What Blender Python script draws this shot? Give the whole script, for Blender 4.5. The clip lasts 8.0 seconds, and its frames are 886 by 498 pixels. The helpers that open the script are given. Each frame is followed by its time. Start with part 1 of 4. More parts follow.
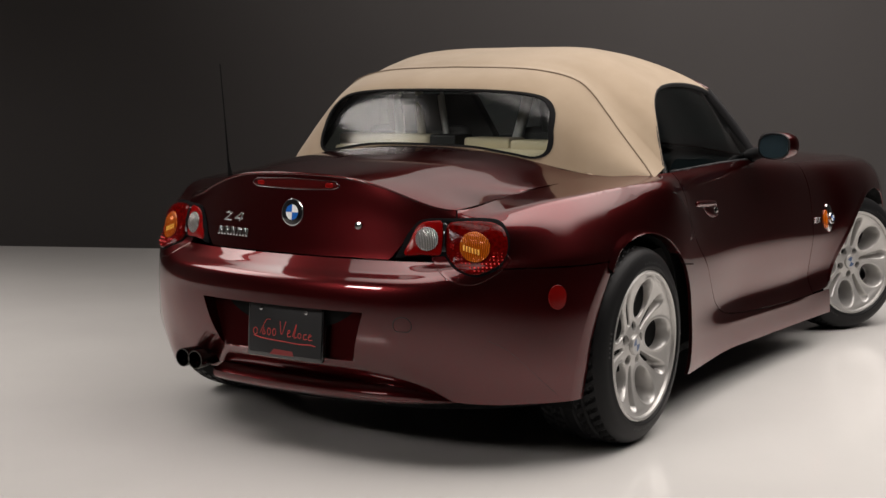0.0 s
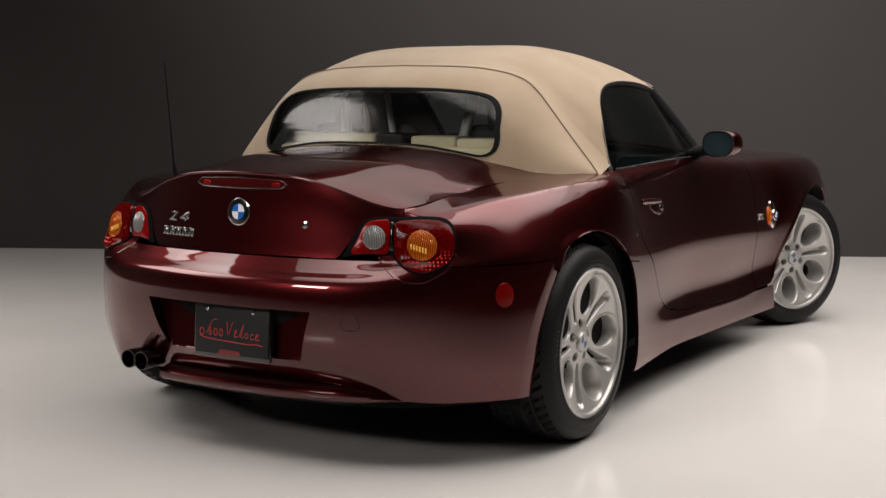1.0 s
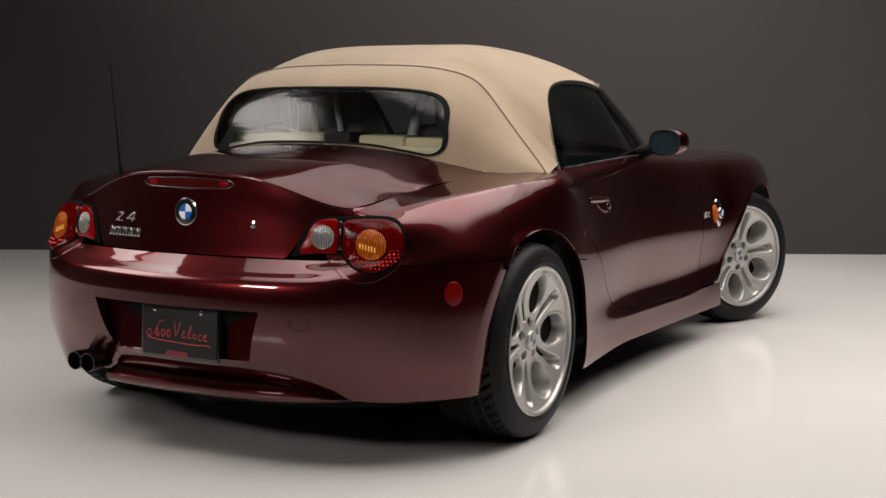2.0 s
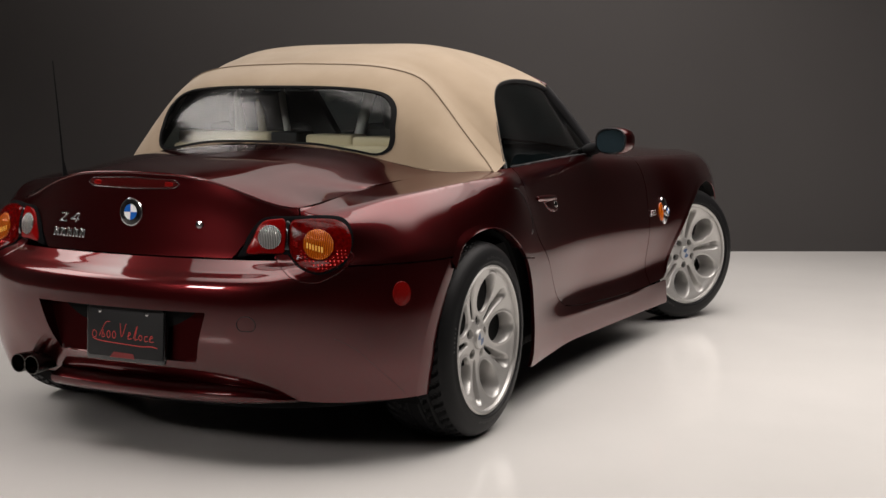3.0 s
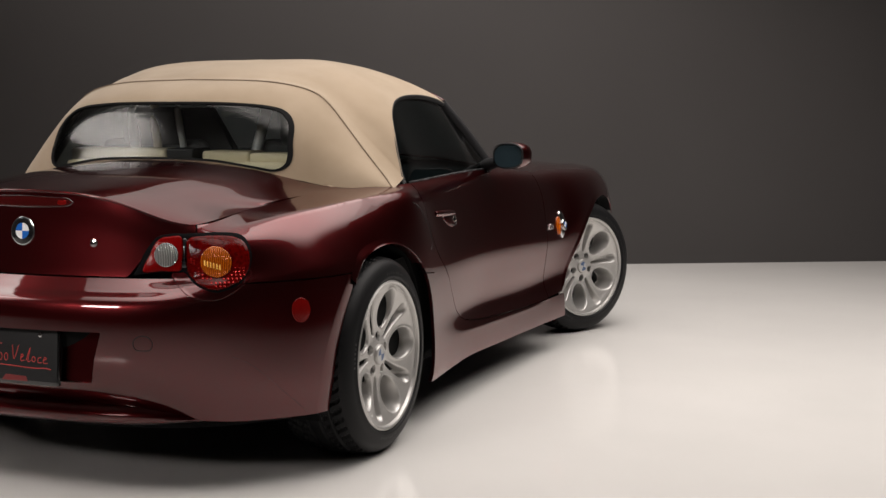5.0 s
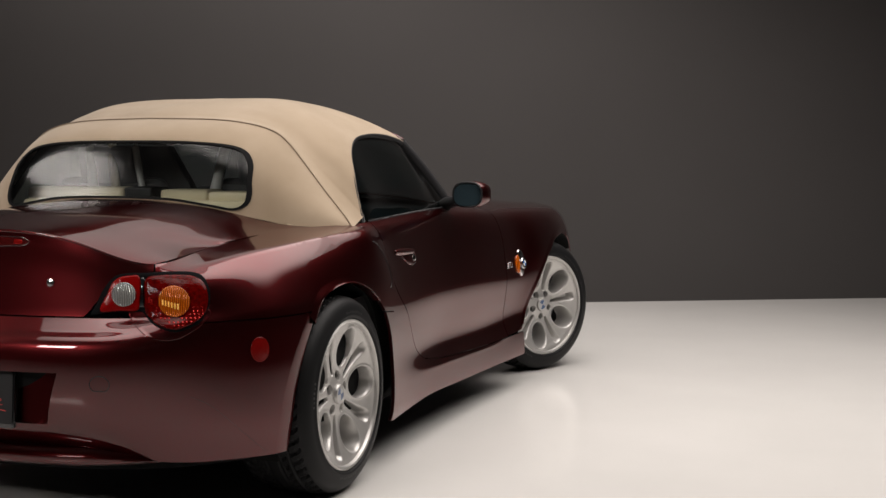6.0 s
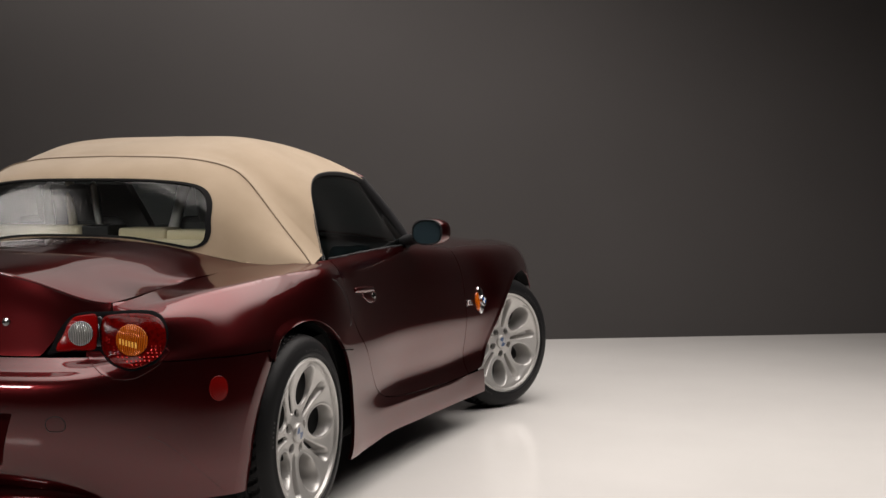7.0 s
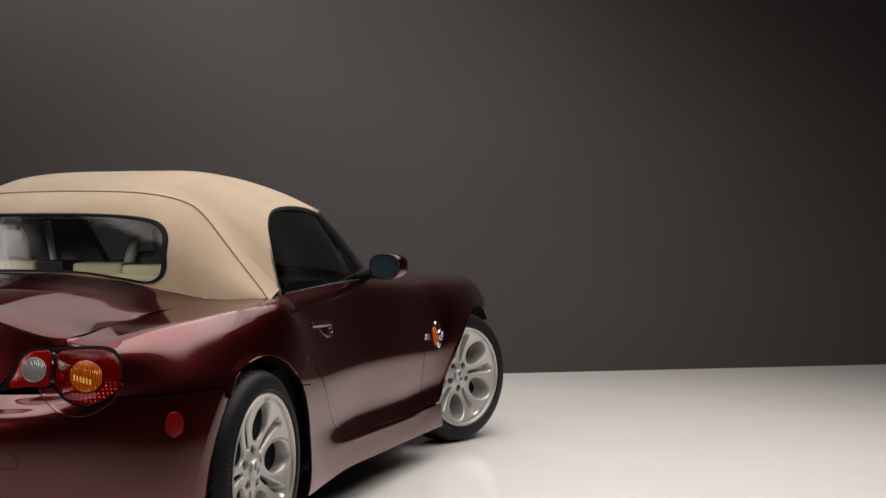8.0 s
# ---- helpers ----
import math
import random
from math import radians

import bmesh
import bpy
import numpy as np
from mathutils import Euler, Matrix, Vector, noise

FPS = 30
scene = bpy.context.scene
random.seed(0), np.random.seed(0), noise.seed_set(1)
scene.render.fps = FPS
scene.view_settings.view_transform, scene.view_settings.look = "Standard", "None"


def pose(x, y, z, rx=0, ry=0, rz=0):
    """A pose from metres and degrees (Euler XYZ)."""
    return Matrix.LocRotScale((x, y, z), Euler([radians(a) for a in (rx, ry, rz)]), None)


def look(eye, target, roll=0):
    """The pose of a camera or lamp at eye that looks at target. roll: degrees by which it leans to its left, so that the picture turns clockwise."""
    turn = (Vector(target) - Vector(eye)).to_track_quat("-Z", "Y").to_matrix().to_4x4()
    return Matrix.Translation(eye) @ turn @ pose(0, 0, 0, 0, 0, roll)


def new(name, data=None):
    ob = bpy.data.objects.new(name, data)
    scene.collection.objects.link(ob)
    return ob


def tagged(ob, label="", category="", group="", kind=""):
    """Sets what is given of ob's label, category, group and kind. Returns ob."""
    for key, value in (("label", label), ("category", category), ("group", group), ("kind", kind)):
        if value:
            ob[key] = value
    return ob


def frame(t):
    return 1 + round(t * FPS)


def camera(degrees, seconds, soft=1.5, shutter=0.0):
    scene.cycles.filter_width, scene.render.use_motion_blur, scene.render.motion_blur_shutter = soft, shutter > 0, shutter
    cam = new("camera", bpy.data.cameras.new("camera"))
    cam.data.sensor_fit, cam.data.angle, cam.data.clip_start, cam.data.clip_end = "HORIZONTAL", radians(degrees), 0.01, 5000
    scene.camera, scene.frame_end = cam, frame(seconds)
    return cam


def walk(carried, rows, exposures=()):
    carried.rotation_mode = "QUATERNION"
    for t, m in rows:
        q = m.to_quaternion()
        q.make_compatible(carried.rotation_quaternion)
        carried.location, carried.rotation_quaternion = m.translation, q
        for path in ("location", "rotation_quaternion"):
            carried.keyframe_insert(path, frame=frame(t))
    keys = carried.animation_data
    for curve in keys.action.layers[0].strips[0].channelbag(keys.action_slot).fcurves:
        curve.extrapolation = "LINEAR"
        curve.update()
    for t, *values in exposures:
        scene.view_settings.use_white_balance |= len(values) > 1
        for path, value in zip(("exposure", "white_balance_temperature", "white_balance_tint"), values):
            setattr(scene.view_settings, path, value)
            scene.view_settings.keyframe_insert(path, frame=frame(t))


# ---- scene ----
cam = camera(36.16, 8.0, soft=1.5)
EYE = (2.622, -3.863, 1.128)


def aim(yaw, pitch, roll):
    """The camera on its fixed tripod head, turned by these degrees."""
    return pose(*EYE, 90 + pitch, 0, yaw) @ pose(0, 0, 0, 0, 0, roll)


walk(cam, [
    (0.0, aim(32.85, -6.83, 0.02)), (0.5, aim(31.73, -6.87, 0.00)), (1.0, aim(30.61, -6.89, -0.06)),
    (1.5, aim(29.53, -6.91, -0.06)), (3.0, aim(26.21, -6.97, -0.10)), (3.5, aim(25.10, -7.00, -0.13)),
    (4.0, aim(23.97, -7.01, -0.14)), (4.5, aim(22.90, -6.83, -0.21)), (6.0, aim(20.21, -4.71, -0.19)),
    (6.5, aim(19.37, -3.90, -0.20)), (7.0, aim(18.50, -3.13, -0.23)), (7.5, aim(17.59, -2.41, -0.30)),
    (8.0, aim(16.69, -1.69, -0.30)),
])

# ---- light ----
world = bpy.data.worlds.new("studio_dark")
world.use_nodes = True
world.node_tree.nodes["Background"].inputs[0].default_value = (0.5, 0.5, 0.55, 1)
world.node_tree.nodes["Background"].inputs[1].default_value = 0.004
scene.world = world


def softbox(name, eye, target, w, h, watts, colour=(1.0, 0.928, 0.88), spread=180):
    data = bpy.data.lights.new(name, "AREA")
    data.shape, data.size, data.size_y, data.energy, data.color = "RECTANGLE", w, h, watts, colour
    data.spread = radians(spread)
    ob = new(name, data)
    ob.matrix_world = look(eye, target)
    return ob


# A broad softbox hangs low over the car and fades towards its ends, with a gridded one beside it; others light the back
# wall and the tail, and a small strip stands far behind. Unseen fill lamps are added over the floor beside and behind
# the car.


RIG = pose(1.1, 2.7, 2.95, 0, 0, 12)


def overhead(name, along, across, length, width, watts, spread):
    """A panel facing down, placed in the overhead rig's own axes."""
    ob = softbox(name, (0, 0, 0), (0, 0, -1), width, length, watts, spread=spread)
    ob.matrix_world = RIG @ pose(across, along, 0)
    return ob


def soft_corner(ob, at, across, along, full, none):
    """Lets a panel glow less towards a rounded corner, as cloth does away from its lamp; measured in the axes of at."""
    ob.data.use_nodes = True
    t = ob.data.node_tree
    geo, mp, sep, dx, dy, sq, sm, rt, mr = (t.nodes.new("ShaderNode" + k) for k in
                                            ("NewGeometry", "Mapping", "SeparateXYZ", "Math", "Math", "Math", "Math", "Math", "MapRange"))
    mp.vector_type = "TEXTURE"
    mp.inputs["Location"].default_value, mp.inputs["Rotation"].default_value = at.translation, at.to_euler()
    t.links.new(geo.outputs["Position"], mp.inputs[0])
    t.links.new(mp.outputs[0], sep.inputs[0])
    dx.operation, dx.inputs[1].default_value = "SUBTRACT", across
    dy.operation, dy.inputs[0].default_value = "SUBTRACT", along
    t.links.new(sep.outputs["X"], dx.inputs[0])
    t.links.new(sep.outputs["Y"], dy.inputs[1])
    mx, my = t.nodes.new("ShaderNodeMath"), t.nodes.new("ShaderNodeMath")
    for m, d in ((mx, dx), (my, dy)):
        m.operation, m.inputs[1].default_value = "MAXIMUM", 0
        t.links.new(d.outputs[0], m.inputs[0])
    sq.operation, sm.operation, rt.operation = "MULTIPLY", "MULTIPLY_ADD", "SQRT"
    for k in (0, 1):
        t.links.new(mx.outputs[0], sq.inputs[k])
        t.links.new(my.outputs[0], sm.inputs[k])
    t.links.new(sq.outputs[0], sm.inputs[2])
    t.links.new(sm.outputs[0], rt.inputs[0])
    mr.interpolation_type = "SMOOTHSTEP"
    for k, v in zip(("From Min", "From Max", "To Min", "To Max"), (full, none, 1, 0)):
        mr.inputs[k].default_value = v
    t.links.new(rt.outputs[0], mr.inputs["Value"])
    t.links.new(mr.outputs[0], t.nodes["Emission"].inputs["Strength"])


soft_corner(overhead("overhead_softbox", -1.5, 1.10, 4.2, 3.7, 184, 146), RIG, .95, -2.3, .7, 1.9)
for k, watts in enumerate((12, 8, 4)):
    overhead("overhead_softbox_end", .825 + .45 * k, .75, .45, 3.0, watts, 146)
overhead("gridded_overhead_softbox", -.6, -1.52, 5.0, 1.5, 24, 134)
# two added fills: they only brighten the floor and the tail
softbox("floor_fill", (-4.6, -1.9, 4.4), (-4.6, -1.89, 0), 3.0, 3.6, 190, spread=100)
softbox("rear_overhead_fill", (-0.2, -1.65, 3.9), (-0.2, -1.64, 0), 2.7, 1.4, 13, spread=74)
softbox("wall_light", (-0.9, 2.3, 4.3), (-1.25, 4.36, 2.1), 4.4, 0.3, 58, spread=84)
REAR = look((-2.5, -2.55, 3.2), (0.1, -0.5, 1.0)) @ pose(-.85, -.12, 0)
rear_lamp = softbox("rear_softbox", (0, 0, 0), (0, 0, -1), 2.8, 1.2, 25, spread=96)
rear_lamp.matrix_world = REAR
soft_corner(rear_lamp, REAR, -.3, -9, .2, 1.7)
softbox("rear_strip", (-1.10, -5.0, 2.65), (0.1, -0.7, 0.9), 1.0, 0.6, 3.8, spread=36)

# ---- materials ----


def material(name, colour, rough=0.5, metal=0.0, coat=0.0, coat_rough=0.03, spec=0.5):
    m = bpy.data.materials.new(name)
    m.use_nodes = True
    b = m.node_tree.nodes["Principled BSDF"]
    b.inputs["Base Color"].default_value = (*colour, 1)
    b.inputs["Roughness"].default_value = rough
    b.inputs["Metallic"].default_value = metal
    b.inputs["Coat Weight"].default_value = coat
    b.inputs["Coat Roughness"].default_value = coat_rough
    b.inputs["Specular IOR Level"].default_value = spec
    return m


def noise_into(m, scale, low, high, socket="Base Color", detail=4, stretch=(1, 1, 1)):
    """A noise between two values or colours, in object space, into a socket of the shader."""
    t = m.node_tree
    b = t.nodes["Principled BSDF"]
    co, mp, n, r = (t.nodes.new("ShaderNode" + k) for k in ("TexCoord", "Mapping", "TexNoise", "ValToRGB"))
    mp.inputs["Scale"].default_value = stretch
    n.inputs["Scale"].default_value, n.inputs["Detail"].default_value = scale, detail
    r.color_ramp.elements[0].position, r.color_ramp.elements[1].position = 0.3, 0.7
    for e, v in zip(r.color_ramp.elements, (low, high)):
        e.color = (*v, 1) if isinstance(v, tuple) else (v, v, v, 1)
    t.links.new(co.outputs["Object"], mp.inputs[0])
    t.links.new(mp.outputs[0], n.inputs["Vector"])
    t.links.new(n.outputs["Fac"], r.inputs[0])
    t.links.new(r.outputs[0], b.inputs[socket])
    return n


def bump_into(m, scale, strength, distance=0.001, detail=3, kind="TexNoise"):
    t = m.node_tree
    co, n, u = t.nodes.new("ShaderNodeTexCoord"), t.nodes.new("ShaderNode" + kind), t.nodes.new("ShaderNodeBump")
    n.inputs["Scale"].default_value = scale
    u.inputs["Strength"].default_value, u.inputs["Distance"].default_value = strength, distance
    t.links.new(co.outputs["Object"], n.inputs["Vector"])
    t.links.new(n.outputs[0], u.inputs["Height"])
    t.links.new(u.outputs[0], t.nodes["Principled BSDF"].inputs["Normal"])


PAINT = material("maroon_metallic_paint", (0.060, 0.0046, 0.0056), 0.30, 0.95, 1.0, 0.035)
PAINT.node_tree.nodes["Principled BSDF"].inputs["Coat IOR"].default_value = 1.52
PAINT.node_tree.nodes["Principled BSDF"].inputs["Specular Tint"].default_value = (0.75, 0.52, 0.51, 1)
noise_into(PAINT, 900, (0.054, 0.0041, 0.0050), (0.066, 0.0051, 0.0062), detail=1)
BLACK = material("black_trim", (0.008, 0.008, 0.009), 0.5, spec=0.25)
SEAL = material("black_rubber_seal", (0.006, 0.006, 0.0065), 0.6, spec=0.08)
VOID = material("dark_underbody", (0.006, 0.006, 0.006), 0.95, spec=0.1)
FABRIC = material("beige_canvas", (0.30, 0.242, 0.176), 0.85, spec=0.2)
FABRIC.node_tree.nodes["Principled BSDF"].inputs["Sheen Weight"].default_value = 0.25
noise_into(FABRIC, 5, (0.306, 0.232, 0.155), (0.372, 0.288, 0.203), detail=10)
bump_into(FABRIC, 900, 0.35, 0.0006)
PIPING = material("brown_canvas_piping", (0.215, 0.162, 0.118), 0.85, spec=0.2)
RUBBER = material("tyre_rubber", (0.006, 0.006, 0.0065), 0.5, spec=0.15)
ALLOY = material("silver_alloy", (0.46, 0.448, 0.432), 0.40, 0.65, 0.3)
CHROME = material("chrome", (0.75, 0.75, 0.76), 0.12, 1.0)
GUNMETAL = material("black_chrome", (0.10, 0.095, 0.09), 0.2, 1.0)
BEIGE = material("beige_leather", (0.62, 0.54, 0.37), 0.55)
GREY = material("grey_trim", (0.07, 0.07, 0.072), 0.6)
FLOOR = material("pale_epoxy_floor", (0.62, 0.605, 0.585), 0.12, spec=0.5)
noise_into(FLOOR, 1.3, (0.60, 0.586, 0.566), (0.64, 0.624, 0.604), detail=7)
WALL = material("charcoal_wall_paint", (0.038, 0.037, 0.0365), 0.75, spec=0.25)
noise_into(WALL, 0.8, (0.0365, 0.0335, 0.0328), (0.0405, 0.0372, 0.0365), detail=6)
# for the unseen ceiling and walls; light enough to lift dark reflections
CEIL = material("unseen_grey_paint", (0.2, 0.197, 0.194), 0.9)


def glass(name, colour, rough=0.0, ior=1.5):
    """Thin glazing: partly see-through, with a mirror's gloss."""
    m = bpy.data.materials.new(name)
    m.use_nodes = True
    t = m.node_tree
    t.nodes.clear()
    out, mix, lw, pw, am, tr, gl = (t.nodes.new("ShaderNode" + k) for k in
                                    ("OutputMaterial", "MixShader", "LayerWeight", "Math", "Math", "BsdfTransparent", "BsdfGlossy"))
    tr.inputs[0].default_value = (*colour, 1)
    gl.inputs["Roughness"].default_value = rough
    gl.inputs["Color"].default_value = (1, 1, 1, 1)
    # gloss that grows with the slant, the same from both sides of the pane
    f0 = ((ior - 1) / (ior + 1)) ** 2
    lw.inputs["Blend"].default_value = 0.5
    pw.operation, pw.inputs[1].default_value = "POWER", 5
    am.operation, am.inputs[1].default_value, am.inputs[2].default_value = "MULTIPLY_ADD", 1 - f0, f0
    t.links.new(lw.outputs["Facing"], pw.inputs[0])
    t.links.new(pw.outputs[0], am.inputs[0])
    t.links.new(am.outputs[0], mix.inputs[0])
    t.links.new(tr.outputs[0], mix.inputs[1])
    t.links.new(gl.outputs[0], mix.inputs[2])
    t.links.new(mix.outputs[0], out.inputs[0])
    return m


GLASS = glass("tinted_glass", (0.30, 0.36, 0.365))
PVC = glass("rear_window_glass", (0.80, 0.83, 0.82), 0.14, ior=1.46)
_t = PVC.node_tree
_co, _n, _u = (_t.nodes.new("ShaderNode" + k) for k in ("TexCoord", "TexVoronoi", "Bump"))
_n.feature, _n.inputs["Scale"].default_value, _n.inputs["Randomness"].default_value = "SMOOTH_F1", 55, 0.2
_u.inputs["Strength"].default_value, _u.inputs["Distance"].default_value = 0.8, 0.001
_t.links.new(_co.outputs["Object"], _n.inputs["Vector"])
_t.links.new(_n.outputs["Distance"], _u.inputs["Height"])
_t.links.new(_u.outputs[0], _t.nodes["Glossy BSDF"].inputs["Normal"])

# ---- building helpers ----


def finish(me, mat, angle=38):
    me.materials.append(mat)
    me.polygons.foreach_set("use_smooth", [True] * len(me.polygons))
    me.set_sharp_from_angle(angle=radians(angle))
    me.update()
    return me


def attach(name, me, parent, label="", category="", group=""):
    ob = new(name, me)
    ob.parent = parent
    return tagged(ob, label, category, group)


def part(name, bm, mat, parent, label="", angle=38):
    me = bpy.data.meshes.new(name)
    bmesh.ops.recalc_face_normals(bm, faces=bm.faces)
    bm.to_mesh(me)
    bm.free()
    return attach(name, finish(me, mat, angle), parent, label)


def pchip(xs, ys):
    """Smooth interpolation through the keys, with no overshoot."""
    xs, ys = np.array(xs, float), np.array(ys, float)
    h, d = np.diff(xs), np.diff(ys) / np.diff(xs)
    m = np.zeros(len(xs))
    for i in range(1, len(xs) - 1):
        if d[i - 1] * d[i] > 0:
            w1, w2 = 2 * h[i] + h[i - 1], h[i] + 2 * h[i - 1]
            m[i] = (w1 + w2) / (w1 / d[i - 1] + w2 / d[i])
    m[0], m[-1] = d[0], d[-1]

    def f(x):
        x = np.clip(np.asarray(x, float), xs[0], xs[-1])
        i = np.clip(np.searchsorted(xs, x) - 1, 0, len(xs) - 2)
        t = (x - xs[i]) / h[i]
        return ((1 + 2 * t) * (1 - t) ** 2 * ys[i] + t * (1 - t) ** 2 * h[i] * m[i]
                + t * t * (3 - 2 * t) * ys[i + 1] + t * t * (t - 1) * h[i] * m[i + 1])
    return f


def catmull(points, n):
    """n points evenly spaced along a smooth curve through the given ones."""
    p = np.array(points, float)
    p = np.vstack([2 * p[0] - p[1], p, 2 * p[-1] - p[-2]])
    out = []
    for i in range(1, len(p) - 2):
        t = np.linspace(0, 1, 40, endpoint=False)[:, None]
        a, b, c, d = p[i - 1:i + 3]
        out.append(0.5 * (2 * b + (c - a) * t + (2 * a - 5 * b + 4 * c - d) * t ** 2 + (3 * b - a - 3 * c + d) * t ** 3))
    out = np.vstack(out + [p[-2:-1]])
    run = np.concatenate([[0], np.cumsum(np.linalg.norm(np.diff(out, axis=0), axis=1))])
    s = np.linspace(0, run[-1], n)
    return np.stack([np.interp(s, run, out[:, k]) for k in range(out.shape[1])], 1)


def sheet(name, P, mat, parent, th=0.004, label="", mirror=False, flip=False, wrap=False, angle=38):
    """A panel of some thickness over a grid of points P[u, v]; its inner side lies th behind the outer one."""
    P = np.array(P, float)
    if mirror:
        P = P * (-1, 1, 1)
        flip = not flip
    nu, nv = P.shape[:2]
    du, dv = np.gradient(P, axis=0), np.gradient(P, axis=1)
    if wrap:
        du = (np.roll(P, -1, 0) - np.roll(P, 1, 0)) / 2
    N = np.cross(du, dv)
    N /= np.linalg.norm(N, axis=2, keepdims=True) + 1e-12
    if flip:
        N = -N
    idx = np.arange(nu * nv).reshape(nu, nv)
    verts, faces = [P.reshape(-1, 3)], []
    iu = list(range(nu)) if wrap else list(range(nu - 1))

    def quads(ix, rev):
        for i in iu:
            k = (i + 1) % nu
            for j in range(nv - 1):
                q = (ix[i, j], ix[k, j], ix[k, j + 1], ix[i, j + 1])
                faces.append(q[::-1] if rev else q)
    quads(idx, flip)
    if th:
        verts.append((P - N * th).reshape(-1, 3))
        quads(idx + nu * nv, not flip)
        rim = [[(i, 0) for i in range(nu)], [(i, nv - 1) for i in range(nu)][::-1]]
        if wrap:
            rim = [r + r[:1] for r in rim]
        else:
            rim += [[(0, j) for j in range(nv)][::-1], [(nu - 1, j) for j in range(nv)]]
        for line in rim:
            for a, b in zip(line, line[1:]):
                q = (idx[a], idx[a] + nu * nv, idx[b] + nu * nv, idx[b])
                faces.append(q[::-1] if flip else q)
    me = bpy.data.meshes.new(name)
    me.from_pydata(np.vstack(verts).tolist(), [], [tuple(int(i) for i in q) for q in faces])
    finish(me, mat, angle)
    if th and mat is PAINT:
        # the inner side of a painted panel is bare and dark
        me.materials.append(VOID)
        n = len(iu) * (nv - 1)
        me.polygons.foreach_set("material_index", [0] * n + [1] * n + [0] * (len(me.polygons) - 2 * n))
    return attach(name, me, parent, label)


def tube(name, points, radius, mat, parent, label="", sides=8, closed=False, mirror=False):
    """A round bar along the points; radius may be a list, one for each point."""
    p = np.array(points, float) * ((-1, 1, 1) if mirror else (1, 1, 1))
    r = np.broadcast_to(np.array(radius, float), len(p))
    bm = bmesh.new()
    rings = []
    for i in range(len(p)):
        a, b = (p[i - 1], p[(i + 1) % len(p)]) if closed else (p[max(i - 1, 0)], p[min(i + 1, len(p) - 1)])
        t = Vector(b - a).normalized()
        side = t.cross(Vector((0, 0, 1))) if abs(t.z) < 0.9 else t.cross(Vector((0, 1, 0)))
        side.normalize()
        up = side.cross(t)
        rings.append([bm.verts.new(Vector(p[i]) + (side * math.cos(k) + up * math.sin(k)) * r[i])
                      for k in (2 * math.pi * j / sides for j in range(sides))])
    n = len(rings)
    for i in range(n if closed else n - 1):
        for j in range(sides):
            bm.faces.new((rings[i][j], rings[(i + 1) % n][j], rings[(i + 1) % n][(j + 1) % sides], rings[i][(j + 1) % sides]))
    if not closed:
        bm.faces.new(rings[0])
        bm.faces.new(rings[-1])
    return part(name, bm, mat, parent, label, 60)


def lathe(name, profile, mat, parent, m=None, sides=48, label="", closed=False, angle=38):
    """A turned shape about x: profile of (x, radius)."""
    pr = np.array(profile, float)
    th = np.linspace(0, 2 * math.pi, sides, endpoint=False)
    P = np.stack([np.broadcast_to(pr[:, 0], (sides, len(pr))),
                  np.outer(np.cos(th), pr[:, 1]), np.outer(np.sin(th), pr[:, 1])], 2)
    ob = sheet(name, P, mat, parent, 0, label, wrap=True, angle=angle)
    if m is not None:
        ob.matrix_local = m
    return ob


# ---- studio ----
ALONG, ACROSS = Vector((0.9043, 0.4269, 0)), Vector((-0.4269, 0.9043, 0))
CORNER = Vector((0, 4.96, 0))


def studio_panel(name, a0, a1, b0, b1, z0, z1, mat, label):
    """A slab in the studio's own axes: a along the back wall, b away from the camera beyond it."""
    bm = bmesh.new()
    bmesh.ops.create_cube(bm, size=1)
    for v in bm.verts:
        a, b, z = (lo + (hi - lo) * (c + 0.5) for lo, hi, c in zip((a0, b0, z0), (a1, b1, z1), v.co))
        v.co = CORNER + ALONG * a + ACROSS * b + Vector((0, 0, z))
    ob = part(name, bm, mat, None, label)
    return tagged(ob, kind="structure", category=name.split("_")[0])


studio_panel("floor", -9, 9, -12, 0, -0.2, 0, FLOOR, "pale glossy epoxy studio floor")
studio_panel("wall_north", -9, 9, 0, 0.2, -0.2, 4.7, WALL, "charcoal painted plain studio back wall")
# south and east are unseen, made lighter to brighten what the body mirrors
studio_panel("wall_south", -9, 9, -12.2, -12, -0.2, 4.7, CEIL, "unseen plain studio wall, light grey to lift dark reflections")
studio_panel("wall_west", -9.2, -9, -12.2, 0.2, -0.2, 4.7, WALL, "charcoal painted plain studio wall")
studio_panel("wall_east", 9, 9.2, -12.2, 0.2, -0.2, 4.7, CEIL, "unseen plain studio wall, light grey to lift dark reflections")
studio_panel("ceiling", -9.2, 9.2, -12.2, 0.2, 4.7, 4.9, CEIL, "grey painted studio ceiling")

# ---- the car: master surfaces ----
# x to its right, y ahead, z up, with the rear axle at y = 0.
PLAN = catmull([(-0.16, -0.729), (0, -0.735), (0.16, -0.729), (0.31, -0.710), (0.46, -0.673), (0.60, -0.605), (0.70, -0.512), (0.778, -0.422),
                (0.832, -0.335), (0.862, -0.23), (0.877, -0.10), (0.882, 0.05), (0.880, 0.2), (0.872, 0.38), (0.848, 0.60), (0.834, 0.85), (0.830, 1.2),
                (0.836, 1.6), (0.85, 2.0), (0.868, 2.35), (0.872, 2.6), (0.848, 2.87), (0.765, 3.07), (0.55, 3.19), (0.3, 3.26), (0, 3.285)], 930)
_k = np.exp(-.5 * (np.arange(-24, 25) / 9) ** 2)
_ends = (np.repeat(PLAN[:1], 24, 0), np.repeat(PLAN[-1:], 24, 0))
